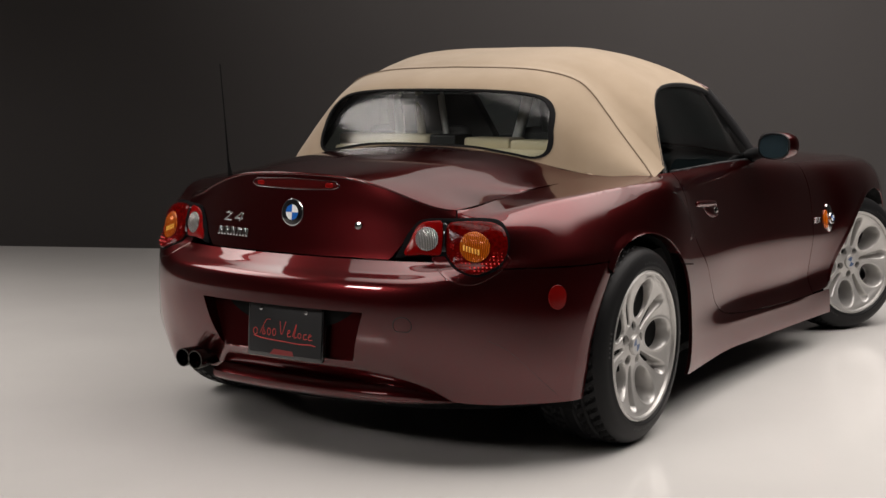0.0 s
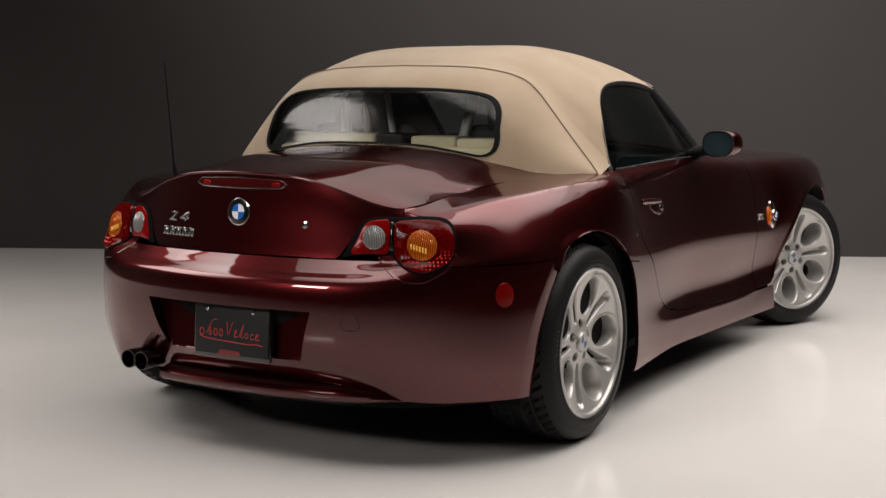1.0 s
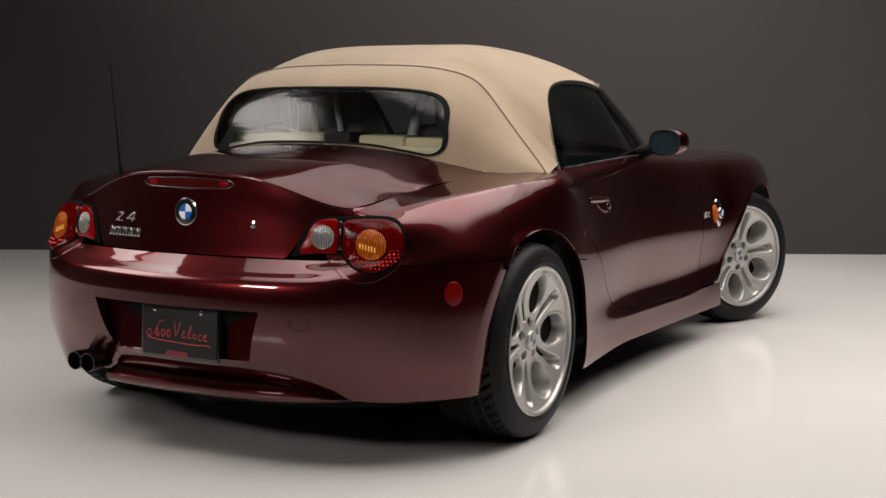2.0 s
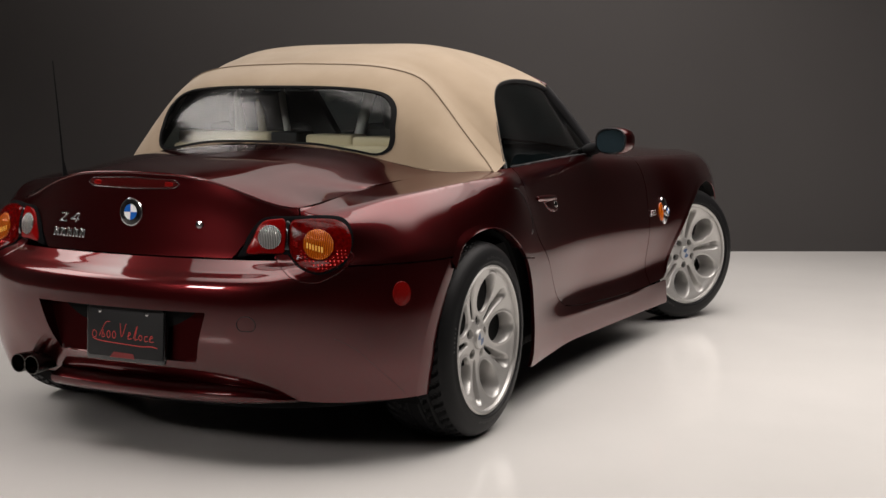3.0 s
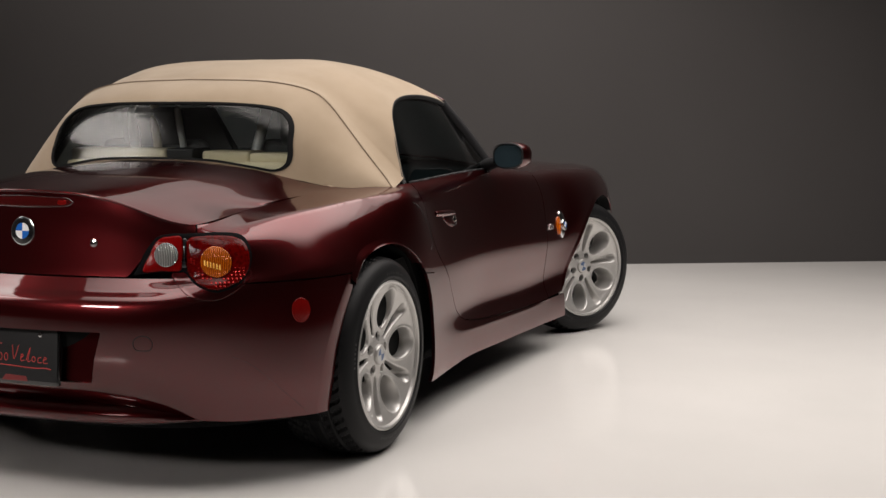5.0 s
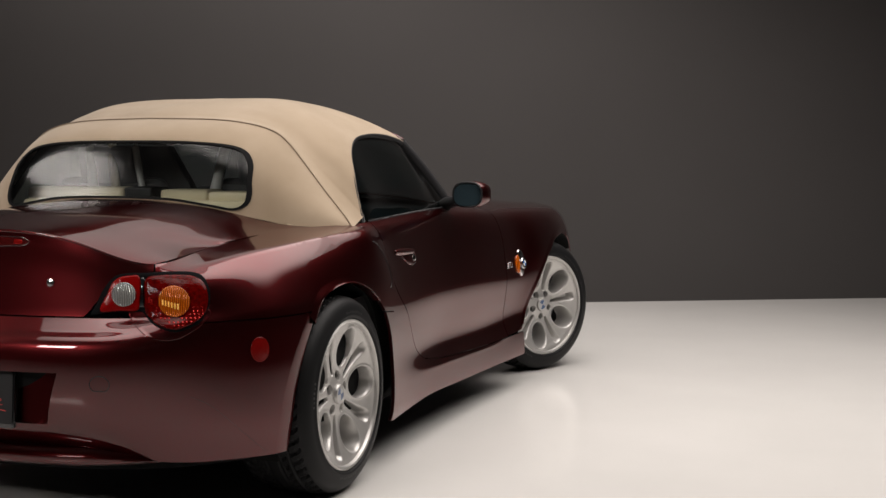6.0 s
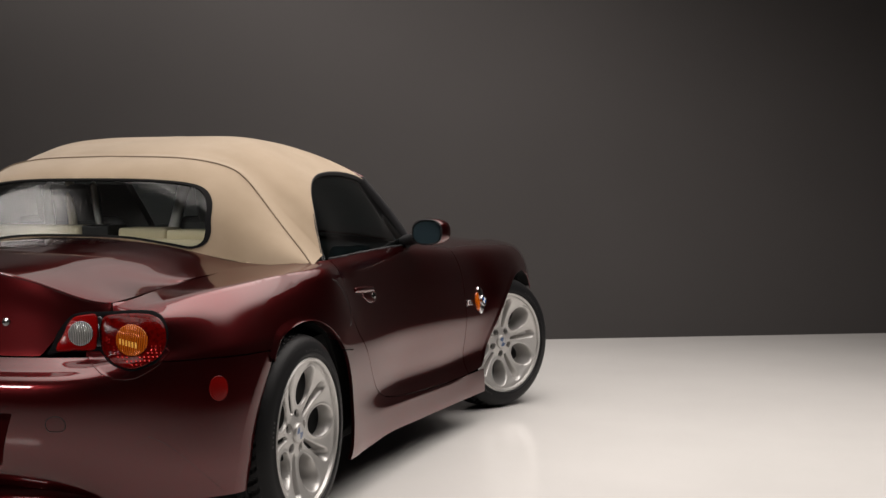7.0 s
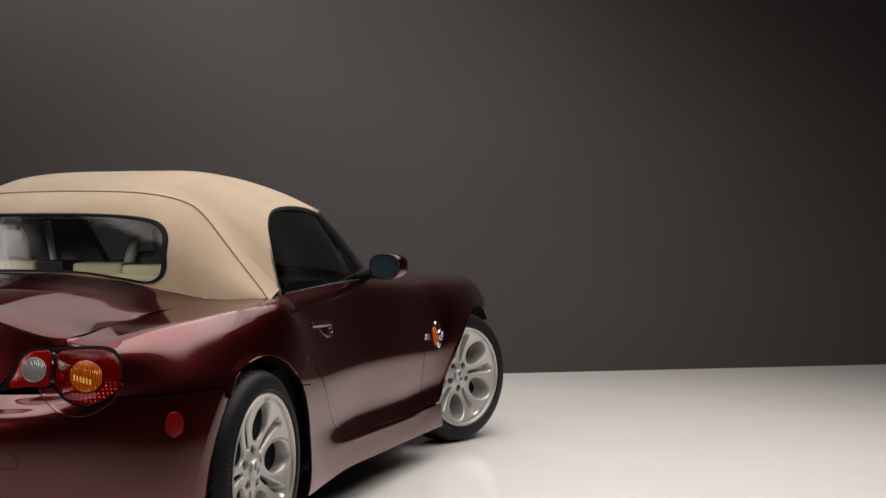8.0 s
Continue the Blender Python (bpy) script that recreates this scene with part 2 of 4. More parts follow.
PLAN = np.stack([np.convolve(np.concatenate([_ends[0][:, c], PLAN[:, c], _ends[1][:, c]]), _k / _k.sum(), "valid") for c in (0, 1)], 1)
PLAN = np.vstack([[(0, PLAN[np.abs(PLAN[:, 0]).argmin(), 1])], PLAN[PLAN[:, 0] > .004]])
RUN = np.concatenate([[0], np.cumsum(np.linalg.norm(np.diff(PLAN, axis=0), axis=1))])
TAN = np.gradient(PLAN, axis=0)
TAN /= np.linalg.norm(TAN, axis=1, keepdims=True)
INWARD = np.stack([-TAN[:, 1], TAN[:, 0]], 1)
HALF = 420


def run_at_x(x):
    return np.interp(x, PLAN[:HALF, 0][:250], RUN[:HALF][:250])


def run_at_y(y):
    return np.interp(y, PLAN[:, 1], RUN)


# Each column of the net: where it stands, and ten knots (inset, height) from the lower edge to the upper one.
NET = [
    (0.0, [(.16, .20), (.075, .265), (.014, .36), (-.005, .455), (.0, .548), (.038, .589), (.072, .625), (.089, .75), (.0945, .833), (.0955, .868)]),
    (run_at_x(.20), [(.16, .20), (.075, .265), (.014, .36), (-.005, .455), (.0, .548), (.038, .589), (.072, .625), (.089, .75), (.0945, .828), (.0955, .862)]),
    (run_at_x(.36), [(.13, .20), (.065, .265), (.013, .36), (-.005, .455), (.0, .548), (.038, .589), (.072, .625), (.088, .73), (.094, .795), (.10, .826)]),
    (run_at_x(.50), [(.09, .20), (.05, .265), (.011, .36), (-.004, .455), (.0, .549), (.037, .591), (.076, .625), (.090, .69), (.097, .745), (.105, .775)]),
    (run_at_x(.585), [(.048, .20), (.029, .265), (.009, .36), (-.003, .455), (.0, .555), (.026, .605), (.060, .63), (.075, .70), (.092, .742), (.105, .764)]),
    (run_at_x(.68), [(.044, .20), (.024, .255), (.003, .335), (-.004, .445), (.0, .555), (.008, .605), (.025, .64), (.044, .710), (.092, .758), (.17, .787)]),
    (run_at_y(-.42), [(.032, .20), (.017, .25), (-.002, .32), (-.005, .44), (.002, .55), (.008, .606), (.019, .646), (.056, .728), (.100, .788), (.28, .804)]),
    (run_at_y(-.2), [(.018, .20), (.005, .25), (-.004, .32), (-.005, .44), (.002, .55), (.009, .606), (.018, .650), (.058, .742), (.104, .805), (.268, .816)]),
    (run_at_y(.08), [(.02, .15), (.010, .25), (.008, .33), (-.003, .45), (.002, .55), (.008, .61), (.016, .655), (.049, .752), (.088, .817), (.248, .836)]),
    (run_at_y(.34), [(.015, .13), (.003, .18), (.004, .28), (.008, .39), (.008, .50), (.010, .58), (.018, .66), (.036, .765), (.062, .818), (.110, .836)]),
    (run_at_y(.44), [(.015, .13), (.002, .18), (.005, .262), (.011, .365), (.012, .475), (.015, .56), (.022, .65), (.042, .74), (.070, .80), (.098, .837)]),
    (run_at_y(.6), [(.02, .13), (.002, .17), (.005, .268), (.0135, .352), (.013, .45), (.012, .53), (.019, .60), (.036, .71), (.060, .80), (.090, .838)]),
    (run_at_y(1.1), [(.02, .11), (.0, .15), (.002, .256), (.034, .325), (.026, .43), (.016, .52), (.024, .60), (.042, .71), (.066, .80), (.090, .844)]),
    (run_at_y(1.6), [(.02, .10), (.0, .14), (.003, .242), (.034, .315), (.022, .415), (.011, .505), (.018, .575), (.036, .70), (.072, .795), (.13, .835)]),
    (run_at_y(2.0), [(.02, .10), (.0, .14), (.006, .25), (.024, .33), (.018, .42), (.012, .49), (.018, .56), (.038, .69), (.084, .78), (.17, .815)]),
    (run_at_y(2.25), [(.02, .11), (.0, .16), (.004, .25), (.002, .34), (-.004, .435), (-.006, .525), (-.001, .60), (.027, .70), (.083, .778), (.18, .810)]),
    (run_at_y(2.45), [(.02, .12), (.01, .18), (.005, .25), (.0, .35), (-.004, .45), (-.005, .54), (.0, .62), (.027, .705), (.085, .776), (.19, .806)]),
    (run_at_y(2.8), [(.03, .12), (.01, .18), (.005, .25), (.0, .34), (.0, .43), (.004, .53), (.012, .62), (.040, .712), (.095, .772), (.20, .80)]),
    (RUN[-1], [(.06, .12), (.02, .18), (.01, .25), (.0, .34), (.0, .42), (.01, .48), (.03, .54), (.07, .61), (.13, .65), (.20, .67)]),
]
STATIONS = np.array([k[0] for k in NET])
KNOTS = np.array([k[1] for k in NET])


def faired(xs, ys, wide=.058):
    """Interpolation through the keys, rounded over a width, so that the surface runs without breaks."""
    grid = np.arange(xs[0] - .3, xs[-1] + .3, .005)
    k = np.exp(-.5 * (np.arange(-40, 41) * .005 / wide) ** 2)
    fine = np.convolve(np.pad(pchip(xs, ys)(grid), 40, mode="edge"), k / k.sum(), "valid")
    return lambda x: np.interp(x, grid, fine)


ROWS = [[faired(np.concatenate([-STATIONS[:0:-1], STATIONS]), np.concatenate([KNOTS[:0:-1, i, c], KNOTS[:, i, c]])) for c in (0, 1)]
        for i in range(10)]


def belt(s, z=None, v=None, out=0.0):
    """Points of the body's side and tail: s metres round the outline from the middle of the tail, at height z or at knot v."""
    s, w = np.broadcast_arrays(np.asarray(s, float), np.asarray(z if v is None else v, float))
    shape = s.shape
    s, w = s.ravel(), w.ravel()
    net = np.stack([np.stack([f(s) for f in row], 1) for row in ROWS], 1)
    pad = np.concatenate([2 * net[:, :1] - net[:, 1:2], net, 2 * net[:, -1:] - net[:, -2:-1]], 1)
    t = np.linspace(0, 1, 16, endpoint=False)[None, :, None]
    fine = []
    # the shoulder breaks in a crisp crease at knot 8 between the tail lamp and the door
    crisp = (np.clip((np.abs(s) - .66) / .08, 0, 1) * np.clip((1.72 - np.abs(s)) / .35, 0, 1))[:, None, None] * .9
    # the door tucks in sharply over the sill
    fold = (np.clip((np.abs(s) - 1.9) / .3, 0, 1) * np.clip((3.3 - np.abs(s)) / .2, 0, 1))[:, None, None]
    # and the lid's face stands off sharply from the shelf below it
    sharp = np.clip((.50 - np.abs(s)) / .08, 0, 1)[:, None, None] * .9
    for i in range(1, 10):
        a, b, c, d = (pad[:, i + k:i + k + 1] for k in (-1, 0, 1, 2))
        m0, m1 = (c - a) / 2, (d - b) / 2
        if i == 2:
            m1 = m1 * (1 - fold) + (c - b) * fold
        if i == 3:
            m0 = m0 * (1 - fold) + (c - b) * fold
        if i == 6:
            m1 = m1 * (1 - sharp) + (c - b) * sharp
        if i == 7:
            m0 = m0 * (1 - sharp) + (c - b) * sharp
        if i == 8:
            m1 = m1 * (1 - crisp) + (c - b) * crisp
        if i == 9:
            m0 = m0 * (1 - crisp) + (c - b) * crisp
        fine.append(b + m0 * t + (3 * (c - b) - 2 * m0 - m1) * t ** 2 + (2 * (b - c) + m0 + m1) * t ** 3)
    fine = np.concatenate(fine + [net[:, -1:]], 1)
    n = fine.shape[1]
    if v is None:
        zz = np.maximum.accumulate(fine[:, :, 1], 1)
        i = np.clip((zz < w[:, None]).sum(1) - 1, 0, n - 2)
        r = np.arange(len(w))
        f = np.clip((w - zz[r, i]) / (zz[r, i + 1] - zz[r, i] + 1e-9), 0, 1)
    else:
        x = np.clip(w, 0, 9) * 16
        i = np.clip(x.astype(int), 0, n - 2)
        r = np.arange(len(w))
        f = x - i
    inset, zed = (fine[r, i, k] * (1 - f) + fine[r, i + 1, k] * f for k in (0, 1))
    inset = inset - np.broadcast_to(np.asarray(out, float), shape).ravel()
    a = np.abs(s)
    x = np.interp(a, RUN, PLAN[:, 0]) + inset * np.interp(a, RUN, INWARD[:, 0])
    y = np.interp(a, RUN, PLAN[:, 1]) + inset * np.interp(a, RUN, INWARD[:, 1])
    x = np.where(s < 0, -x, x)
    return np.stack([x, y, zed], 1).reshape(*shape, 3)


def rule(nu, nv):
    """Two grids running from 0 to 1, along and across."""
    return np.meshgrid(np.linspace(0, 1, nu), np.linspace(0, 1, nv), indexing="ij")


car = tagged(new("car"), "maroon metallic two-seat roadster with closed beige soft top", "car")

# Wheel openings: how far ahead of or behind the axle the edge stands at each height.
OPENING = catmull([(-.300, .15), (-.303, .25), (-.296, .36), (-.255, .48), (-.180, .597), (-.135, .638), (-.050, .662), (.050, .669), (.140, .655),
                   (.235, .617), (.360, .533), (.425, .435), (.440, .34), (.430, .25), (.402, .165), (.388, .12)], 400)
TOP = int(OPENING[:, 1].argmax())


def ARCH_BACK(z):
    return np.interp(z, OPENING[:TOP, 1], OPENING[:TOP, 0])


def ARCH_AHEAD(z):
    return np.interp(z, OPENING[:TOP:-1, 1], OPENING[:TOP:-1, 0])


def flange(z):
    """Width of the bevel along the bumper's edge at the wheel."""
    return .050 + 0 * np.asarray(z)


def REAR_ARCH(y):
    k = slice(int(OPENING[:TOP, 1].searchsorted(.55)), int(OPENING[:, 0].argmax()))
    return np.interp(y, OPENING[k, 0], OPENING[k, 1])


SEAM = .607


def SEAM_AHEAD(y):
    """The joint between quarter panel and sill, ahead of the wheel."""
    return .540 - .12 * (np.asarray(y) - .35)


def side_panels(mirror):
    """Quarter panel, sill, door and front fender of one side."""
    side = dict(mirror=mirror)
    # quarter panel
    u, w = rule(190, 34)
    s0, s1 = .592, float(run_at_y(.455))
    s = s0 + (s1 - s0) * u
    y = np.interp(s, RUN, PLAN[:, 1])
    edge = np.where(y < -.178, SEAM + .002, np.where(y > .35, SEAM_AHEAD(y) + .002, REAR_ARCH(np.clip(y, -.178, .36))))
    P = belt(s, v=knot_at(s[:, 0], edge[:, 0])[:, None] * (1 - w) + 9 * w)
    sheet("quarter_panel", P, PAINT, car, .012, **side)
    # door: rear edge, rounded lower corner, lower edge rising to the rear
    door_low = pchip([.459, .495, .545, .600, .632, .690, .755, .85, 1.22, 1.62, 1.815],
                     [.70, .62, .57, .528, .497, .42, .348, .302, .267, .251, .249])
    y = .459 + (1.815 - .459) * rule(90, 34)[0] ** 1.35
    w = rule(90, 34)[1]
    s = run_at_y(y)
    P = belt(s, v=knot_at(s[:, 0], door_low(y[:, 0]))[:, None] * (1 - w) + 9 * w)
    door = sheet("door", P, PAINT, car, .012, **side)
    # sill
    u, w = rule(90, 16)
    low = pchip([.3, .45, .6, .85, 1.2, 1.6, 2.1], [.160, .154, .157, .165, .156, .149, .142])
    y = .455 + (2.02 - .455) * u ** 1.3
    top = np.minimum(door_low(np.clip(y, .459, 1.815)) - .004, .50)
    sheet("sill", belt(run_at_y(y), z=low(y) + (top - low(y)) * w), PAINT, car, .012, **side)
    grid = np.linspace(.459, .70, 200)
    z = .50 + .196 * w
    y = np.interp(z + .004, door_low(grid)[::-1], grid[::-1]) - .003
    sheet("sill_corner", belt(run_at_y(.455 + (y - .455) * u), z=z), PAINT, car, .012, **side)
    y = ARCH_AHEAD(.15 + .385 * w)
    y = y + (.455 - y) * u
    sheet("sill_end", belt(run_at_y(y), z=low(y) + (SEAM_AHEAD(y) - .002 - low(y)) * w), PAINT, car, .012, **side)
    # front fender
    y = 1.82 + (2.86 - 1.82) * rule(110, 30)[0]
    w = rule(110, 30)[1]
    edge = pchip([1.82, 1.99, 2.04, 2.125, 2.225, 2.375, 2.50, 2.62, 2.75, 2.83, 2.92],
                 [.252, .257, .285, .385, .475, .592, .645, .655, .63, .58, .45])(y[:, 0])
    s = run_at_y(y)
    P = belt(s, v=knot_at(s[:, 0], edge)[:, None] * (1 - w) + 9 * w)
    sheet("front_fender", P, PAINT, car, .004, **side)
    sheet("fender_liner", belt(s[50:], v=knot_at(s[50:, 0], edge[50:] + .008)[:, None] * (1 - w[50:]) + 8.6 * w[50:], out=-.02), VOID, car, .003, **side)
    # the dark housing over the wheel, and the rolled lip along the opening
    a, q = np.linspace(2.03, 2.85, 60), np.array([.004, .03, .10, .20, .30])
    z = np.interp(a, y[:, 0], edge)
    rim = [belt(run_at_y(a), z=z + .003 + .02 * d, out=-d) for d in q]
    sheet("wheel_housing", np.stack(rim, 1), VOID, car, .003, **side)
    away = np.stack([a - 2.49, z - .30], 1)
    away /= np.linalg.norm(away, axis=1, keepdims=True)
    rim = [belt(run_at_y(a + away[:, 0] * g), z=z + away[:, 1] * g, out=o)
           for g, o in ((.030, .0002), (.018, .0010), (.006, .0030), (.001, .0030), (-.002, .001), (-.003, -.02))]
    rim = [r[:44] for r in rim]
    sheet("arch_lip", np.stack(rim, 1), PAINT, car, 0, mirror=mirror, flip=True, angle=60)
    return door


def knot_at(s, z):
    """The knot at which each column s reaches the height z."""
    q = np.linspace(0, 9, 91)
    zs = belt(np.asarray(s)[:, None], v=q[None, :])[:, :, 2]
    return np.array([np.interp(z[i], zs[i], q) for i in range(len(z))])


doors = [side_panels(False), side_panels(True)]

# Rear bumper with its number plate recess.
REC_TOP, REC_LOW = .474, .318


def rear_bumper():
    zr = np.concatenate([np.linspace(.199, REC_LOW, 12), np.linspace(REC_LOW + .003, REC_TOP - .003, 12), np.linspace(REC_TOP, SEAM - .002, 24), [.6085, .614, .6195]])
    half = []
    for z in zr:
        inner = run_at_x(.259 + (.310 - .259) * (np.clip(z, REC_LOW, REC_TOP) - REC_LOW) / (REC_TOP - REC_LOW))
        end = run_at_y(float(ARCH_BACK(z) - flange(z)))
        half.append(np.concatenate([np.linspace(0, inner - .003, 22), np.linspace(inner, end, 70)]))
    half = np.array(half).T
    s = np.vstack([-half[:0:-1], half])
    z = np.broadcast_to(zr, s.shape)
    # the lower edge climbs a little towards the middle
    z = z + .044 * np.clip(1 - np.abs(s) / .75, 0, 1) * np.clip((.30 - z) / .08, 0, 1)
    # the shelf under the lid stops short of the lamps
    z = np.where((z > SEAM - .002) & (np.abs(s) > .60), SEAM - .002, z)
    # and folds inwards there
    fold = np.where(np.abs(s) > .60, np.clip(np.arange(len(zr)) - (len(zr) - 4), 0, 3) * .004, 0)
    P = belt(s, z=z, out=-fold)
    hollow = np.zeros(s.shape, bool)
    hollow[91 - 21:91 + 22, 12:24] = True
    P[..., 1] = np.where(hollow, -.684 + .10 * (P[..., 2] - REC_LOW), P[..., 1])
    sheet("rear_bumper", P, PAINT, car, .010, angle=30)

    # the bevelled edge that turns in towards the wheel
    q, w = rule(10, 40)
    z = .200 + (SEAM - .003 - .200) * w
    y = ARCH_BACK(z) - flange(z) * (1 - q)
    for m in (False, True):
        sheet("bumper_edge", belt(run_at_y(y), z=z, out=-.008 * q ** 1.3), PAINT, car, .004, mirror=m)


rear_bumper()


# The line along which the soft top stands on the deck.
FOOT = catmull([(.768, .292, .826), (.74, .262, .829), (.665, .190, .833), (.587, .140, .842), (.530, .118, .853), (.462, .092, .872), (.413, .078, .884),
                (.346, .062, .898), (.224, .046, .914), (.119, .034, .922), (0, .022, .924)], 60)
foot_z = pchip(FOOT[::-1, 0], FOOT[::-1, 2])
foot_y = pchip(FOOT[::-1, 0], FOOT[::-1, 1])


def boot_lid():
    low = pchip([0, .36, .375, .40, .44, .47, .52, .575], [.624, .624, .638, .668, .712, .738, .744, .748])
    x = np.linspace(-.569, .569, 121)
    s = np.sign(x) * run_at_x(np.abs(x))
    v0 = knot_at(s, low(np.abs(x)))
    w = np.linspace(0, 1, 26)[None, :]
    face = belt(s[:, None], v=v0[:, None] * (1 - w) + 9 * w)
    lid = sheet("boot_lid", face, PAINT, car, .010)
    # top: from the lip forward to the foot of the soft top, between the edges of the quarter panels
    n = 48
    t = np.linspace(0, 1, n)[None, :]
    a = np.linspace(-1, 1, 121)[:, None]
    back = face[:, -1]
    gs = np.linspace(.592, run_at_y(.215), n)
    gap = belt(gs, v=np.full(n, 9.0))
    gap[:, 0] -= .004
    gap[:, 2] = np.polyval(np.polyfit(gs, gap[:, 2], 3), gs)
    fx = a[:, 0] * gap[-1, 0]
    front = np.stack([fx, foot_y(np.abs(fx)) + .006, 0 * fx], 1)
    sign = np.stack([np.sign(a), np.ones_like(a), np.ones_like(a)], 2)
    side = np.abs(a)[..., None] ** 3
    flat = back[:, None] * (1 - t[..., None]) + front[:, None] * t[..., None]
    base = (back[-1][None] * (1 - t[0][:, None]) + front[-1][None] * t[0][:, None])[None] * sign
    top = flat + (gap[None] * sign - base) * side
    # height: the patch between the lip, the gaps and the foot of the soft top; the lip's own line dies out ahead of it
    fade = (1 - t) ** 1.05
    zf, zs = foot_z(np.abs(fx))[:, None] + .002, gap[None, :, 2] + (foot_z(fx[-1]) + .002 - gap[-1, 2]) * t ** 3
    top[..., 2] = fade * back[:, 2:3] + (1 - fade) * zf + zs - (fade * zs[:, :1] + (1 - fade) * zs[:, -1:])
    sheet("lid_top", top, PAINT, lid, .010)
    tube("lid_edge", back[3:-3] + np.array([0, .0035, -.0025]), .0050, PAINT, lid, "rounded spoiler edge of the lid", sides=10)
    return lid


lid = boot_lid()

# Dark shell behind the panels, so that the gaps are dark.
u, w = rule(160, 24)
end = run_at_y(2.0)
sheet("body_shell", belt(-end + 2 * end * u, z=.24 + (.60 - .24) * w, out=-.055) * 1.0, VOID, car, .004)
# ---- soft top ----
SEAM_HOOP = catmull([(.768, .296, .824), (.73, .310, .866), (.672, .317, .930), (.628, .321, .98), (.574, .322, 1.046), (.518, .322, 1.110),
                     (.466, .317, 1.149), (.38, .302, 1.175), (.25, .289, 1.190), (0, .282, 1.196)], 60)
seam_z = pchip(SEAM_HOOP[::-1, 0], SEAM_HOOP[::-1, 2])
seam_y = pchip(SEAM_HOOP[::-1, 0], SEAM_HOOP[::-1, 1])


def rear_curtain(x, z, out=0.0):
    """The soft top's rear surface, over x and z."""
    a = np.clip(np.abs(x), 0, .7679)
    zf, zs = foot_z(a), seam_z(a)
    t = np.clip((z - zf) / np.maximum(zs - zf, 1e-4), 0, 1)
    side = np.clip((a - .08) / .42, 0, 1)
    side = side * side * (3 - 2 * side)
    rise = (.45 * t + .55 * t ** 9) * (1 - side) + (.33 * t + .67 * t ** 3.8) * side
    y = foot_y(a) + (seam_y(a) - foot_y(a)) * rise
    return np.stack([x, y - out, z], -1)


soft_top = tagged(new("soft_top"), "closed beige canvas convertible soft top", "convertible top")
soft_top.parent = car


WINDOW = [(.478, .975), (.468, 1.040), (.432, 1.083), (.372, 1.103), (.27, 1.113), (.16, 1.117), (0, 1.118)]
WINDOW_LOW = [(.483, .945), (.474, .910), (.432, .893), (.352, .906), (.232, .924), (.124, .930), (0, .932)]


def window_outline(grow, sides=0.0, n=140):
    """The rear window's rounded outline in x and z, larger by grow, and by a further amount at its two sides."""
    p = WINDOW[:-1] + [(-x, z) for x, z in WINDOW[::-1]] + [(-x, z) for x, z in WINDOW_LOW[:-1]] + WINDOW_LOW[::-1]
    p = catmull(p + WINDOW[:1], n + 1)[:-1]
    d = np.roll(p, -1, 0) - np.roll(p, 1, 0)
    nrm = np.stack([d[:, 1], -d[:, 0]], 1) / np.linalg.norm(d, axis=1, keepdims=True)
    return p + nrm * (grow + sides * np.abs(nrm[:, :1]) ** 1.5)


def canvas_rear():
    inner = window_outline(.0)
    n = len(inner)
    # outer loop: the hoop above and the foot below, met by rays from the window's middle
    hoop = np.vstack([SEAM_HOOP[:, [0, 2]], (SEAM_HOOP[::-1, [0, 2]] * (-1, 1))[1:]])
    foot = np.vstack([(FOOT[:, [0, 2]] * (-1, 1)), FOOT[::-1, [0, 2]][1:]])
    ring = np.vstack([hoop, foot])
    ring = np.vstack([ring, ring[:1]])
    run = np.concatenate([[0], np.cumsum(np.linalg.norm(np.diff(ring, axis=0), axis=1))])
    ang = np.unwrap(np.arctan2(ring[:, 1] - .985, ring[:, 0] * .55))
    ia = np.unwrap(np.arctan2(inner[:, 1] - .985, inner[:, 0] * .55))
    ia = ia - 2 * np.pi * np.round((ia[0] - ang[0]) / (2 * np.pi))
    order = np.argsort(ang)
    outer = []
    for q in ia:
        q = (q - ang.min()) % (2 * np.pi) + ang.min()
        outer.append([np.interp(q, ang[order], ring[order, k]) for k in (0, 1)])
    outer = np.array(outer)
    t = np.linspace(0, 1, 26)[None, :, None]
    xz = inner[:, None] * (1 - t) + outer[:, None] * t
    sheet("rear_canvas", rear_curtain(xz[..., 0], xz[..., 1]), FABRIC, soft_top, .006, wrap=True, flip=True)
    sheet("rear_lining", rear_curtain(xz[..., 0], xz[..., 1], -.014), VOID, soft_top, .002, wrap=True, flip=True, label="dark rear lining")
    # frame and glass
    fr = window_outline(-.004, -.010)
    t = np.linspace(0, 1, 5)[None, :, None]
    xz = fr[:, None] * (1 - t) + window_outline(.003)[:, None] * t
    sheet("rear_window_frame", rear_curtain(xz[..., 0], xz[..., 1], .004), SEAL, soft_top, .008, wrap=True, flip=True,
          label="black rubber rear window frame")
    c = np.array([0, 1.02])
    t = np.linspace(0.001, 1, 24)[None, :, None]
    xz = c + (window_outline(-.003)[:, None] - c) * t
    # the pane is one even bend, laid through the canvas round it
    P = rear_curtain(xz[..., 0], xz[..., 1], -.001)
    x2, h = (P[..., 0] / .5) ** 2, (P[..., 2] - 1.02) / .1
    terms = np.stack([x2 ** i * h ** j for i in range(4) for j in range(4 - (i > 1))], -1)
    fit = np.linalg.lstsq(terms.reshape(-1, terms.shape[-1]), P[..., 1].ravel(), rcond=None)[0]
    P[..., 1] = terms @ fit
    sheet("rear_window", P, PVC, soft_top, 0, wrap=True, flip=True, label="clear rear window")


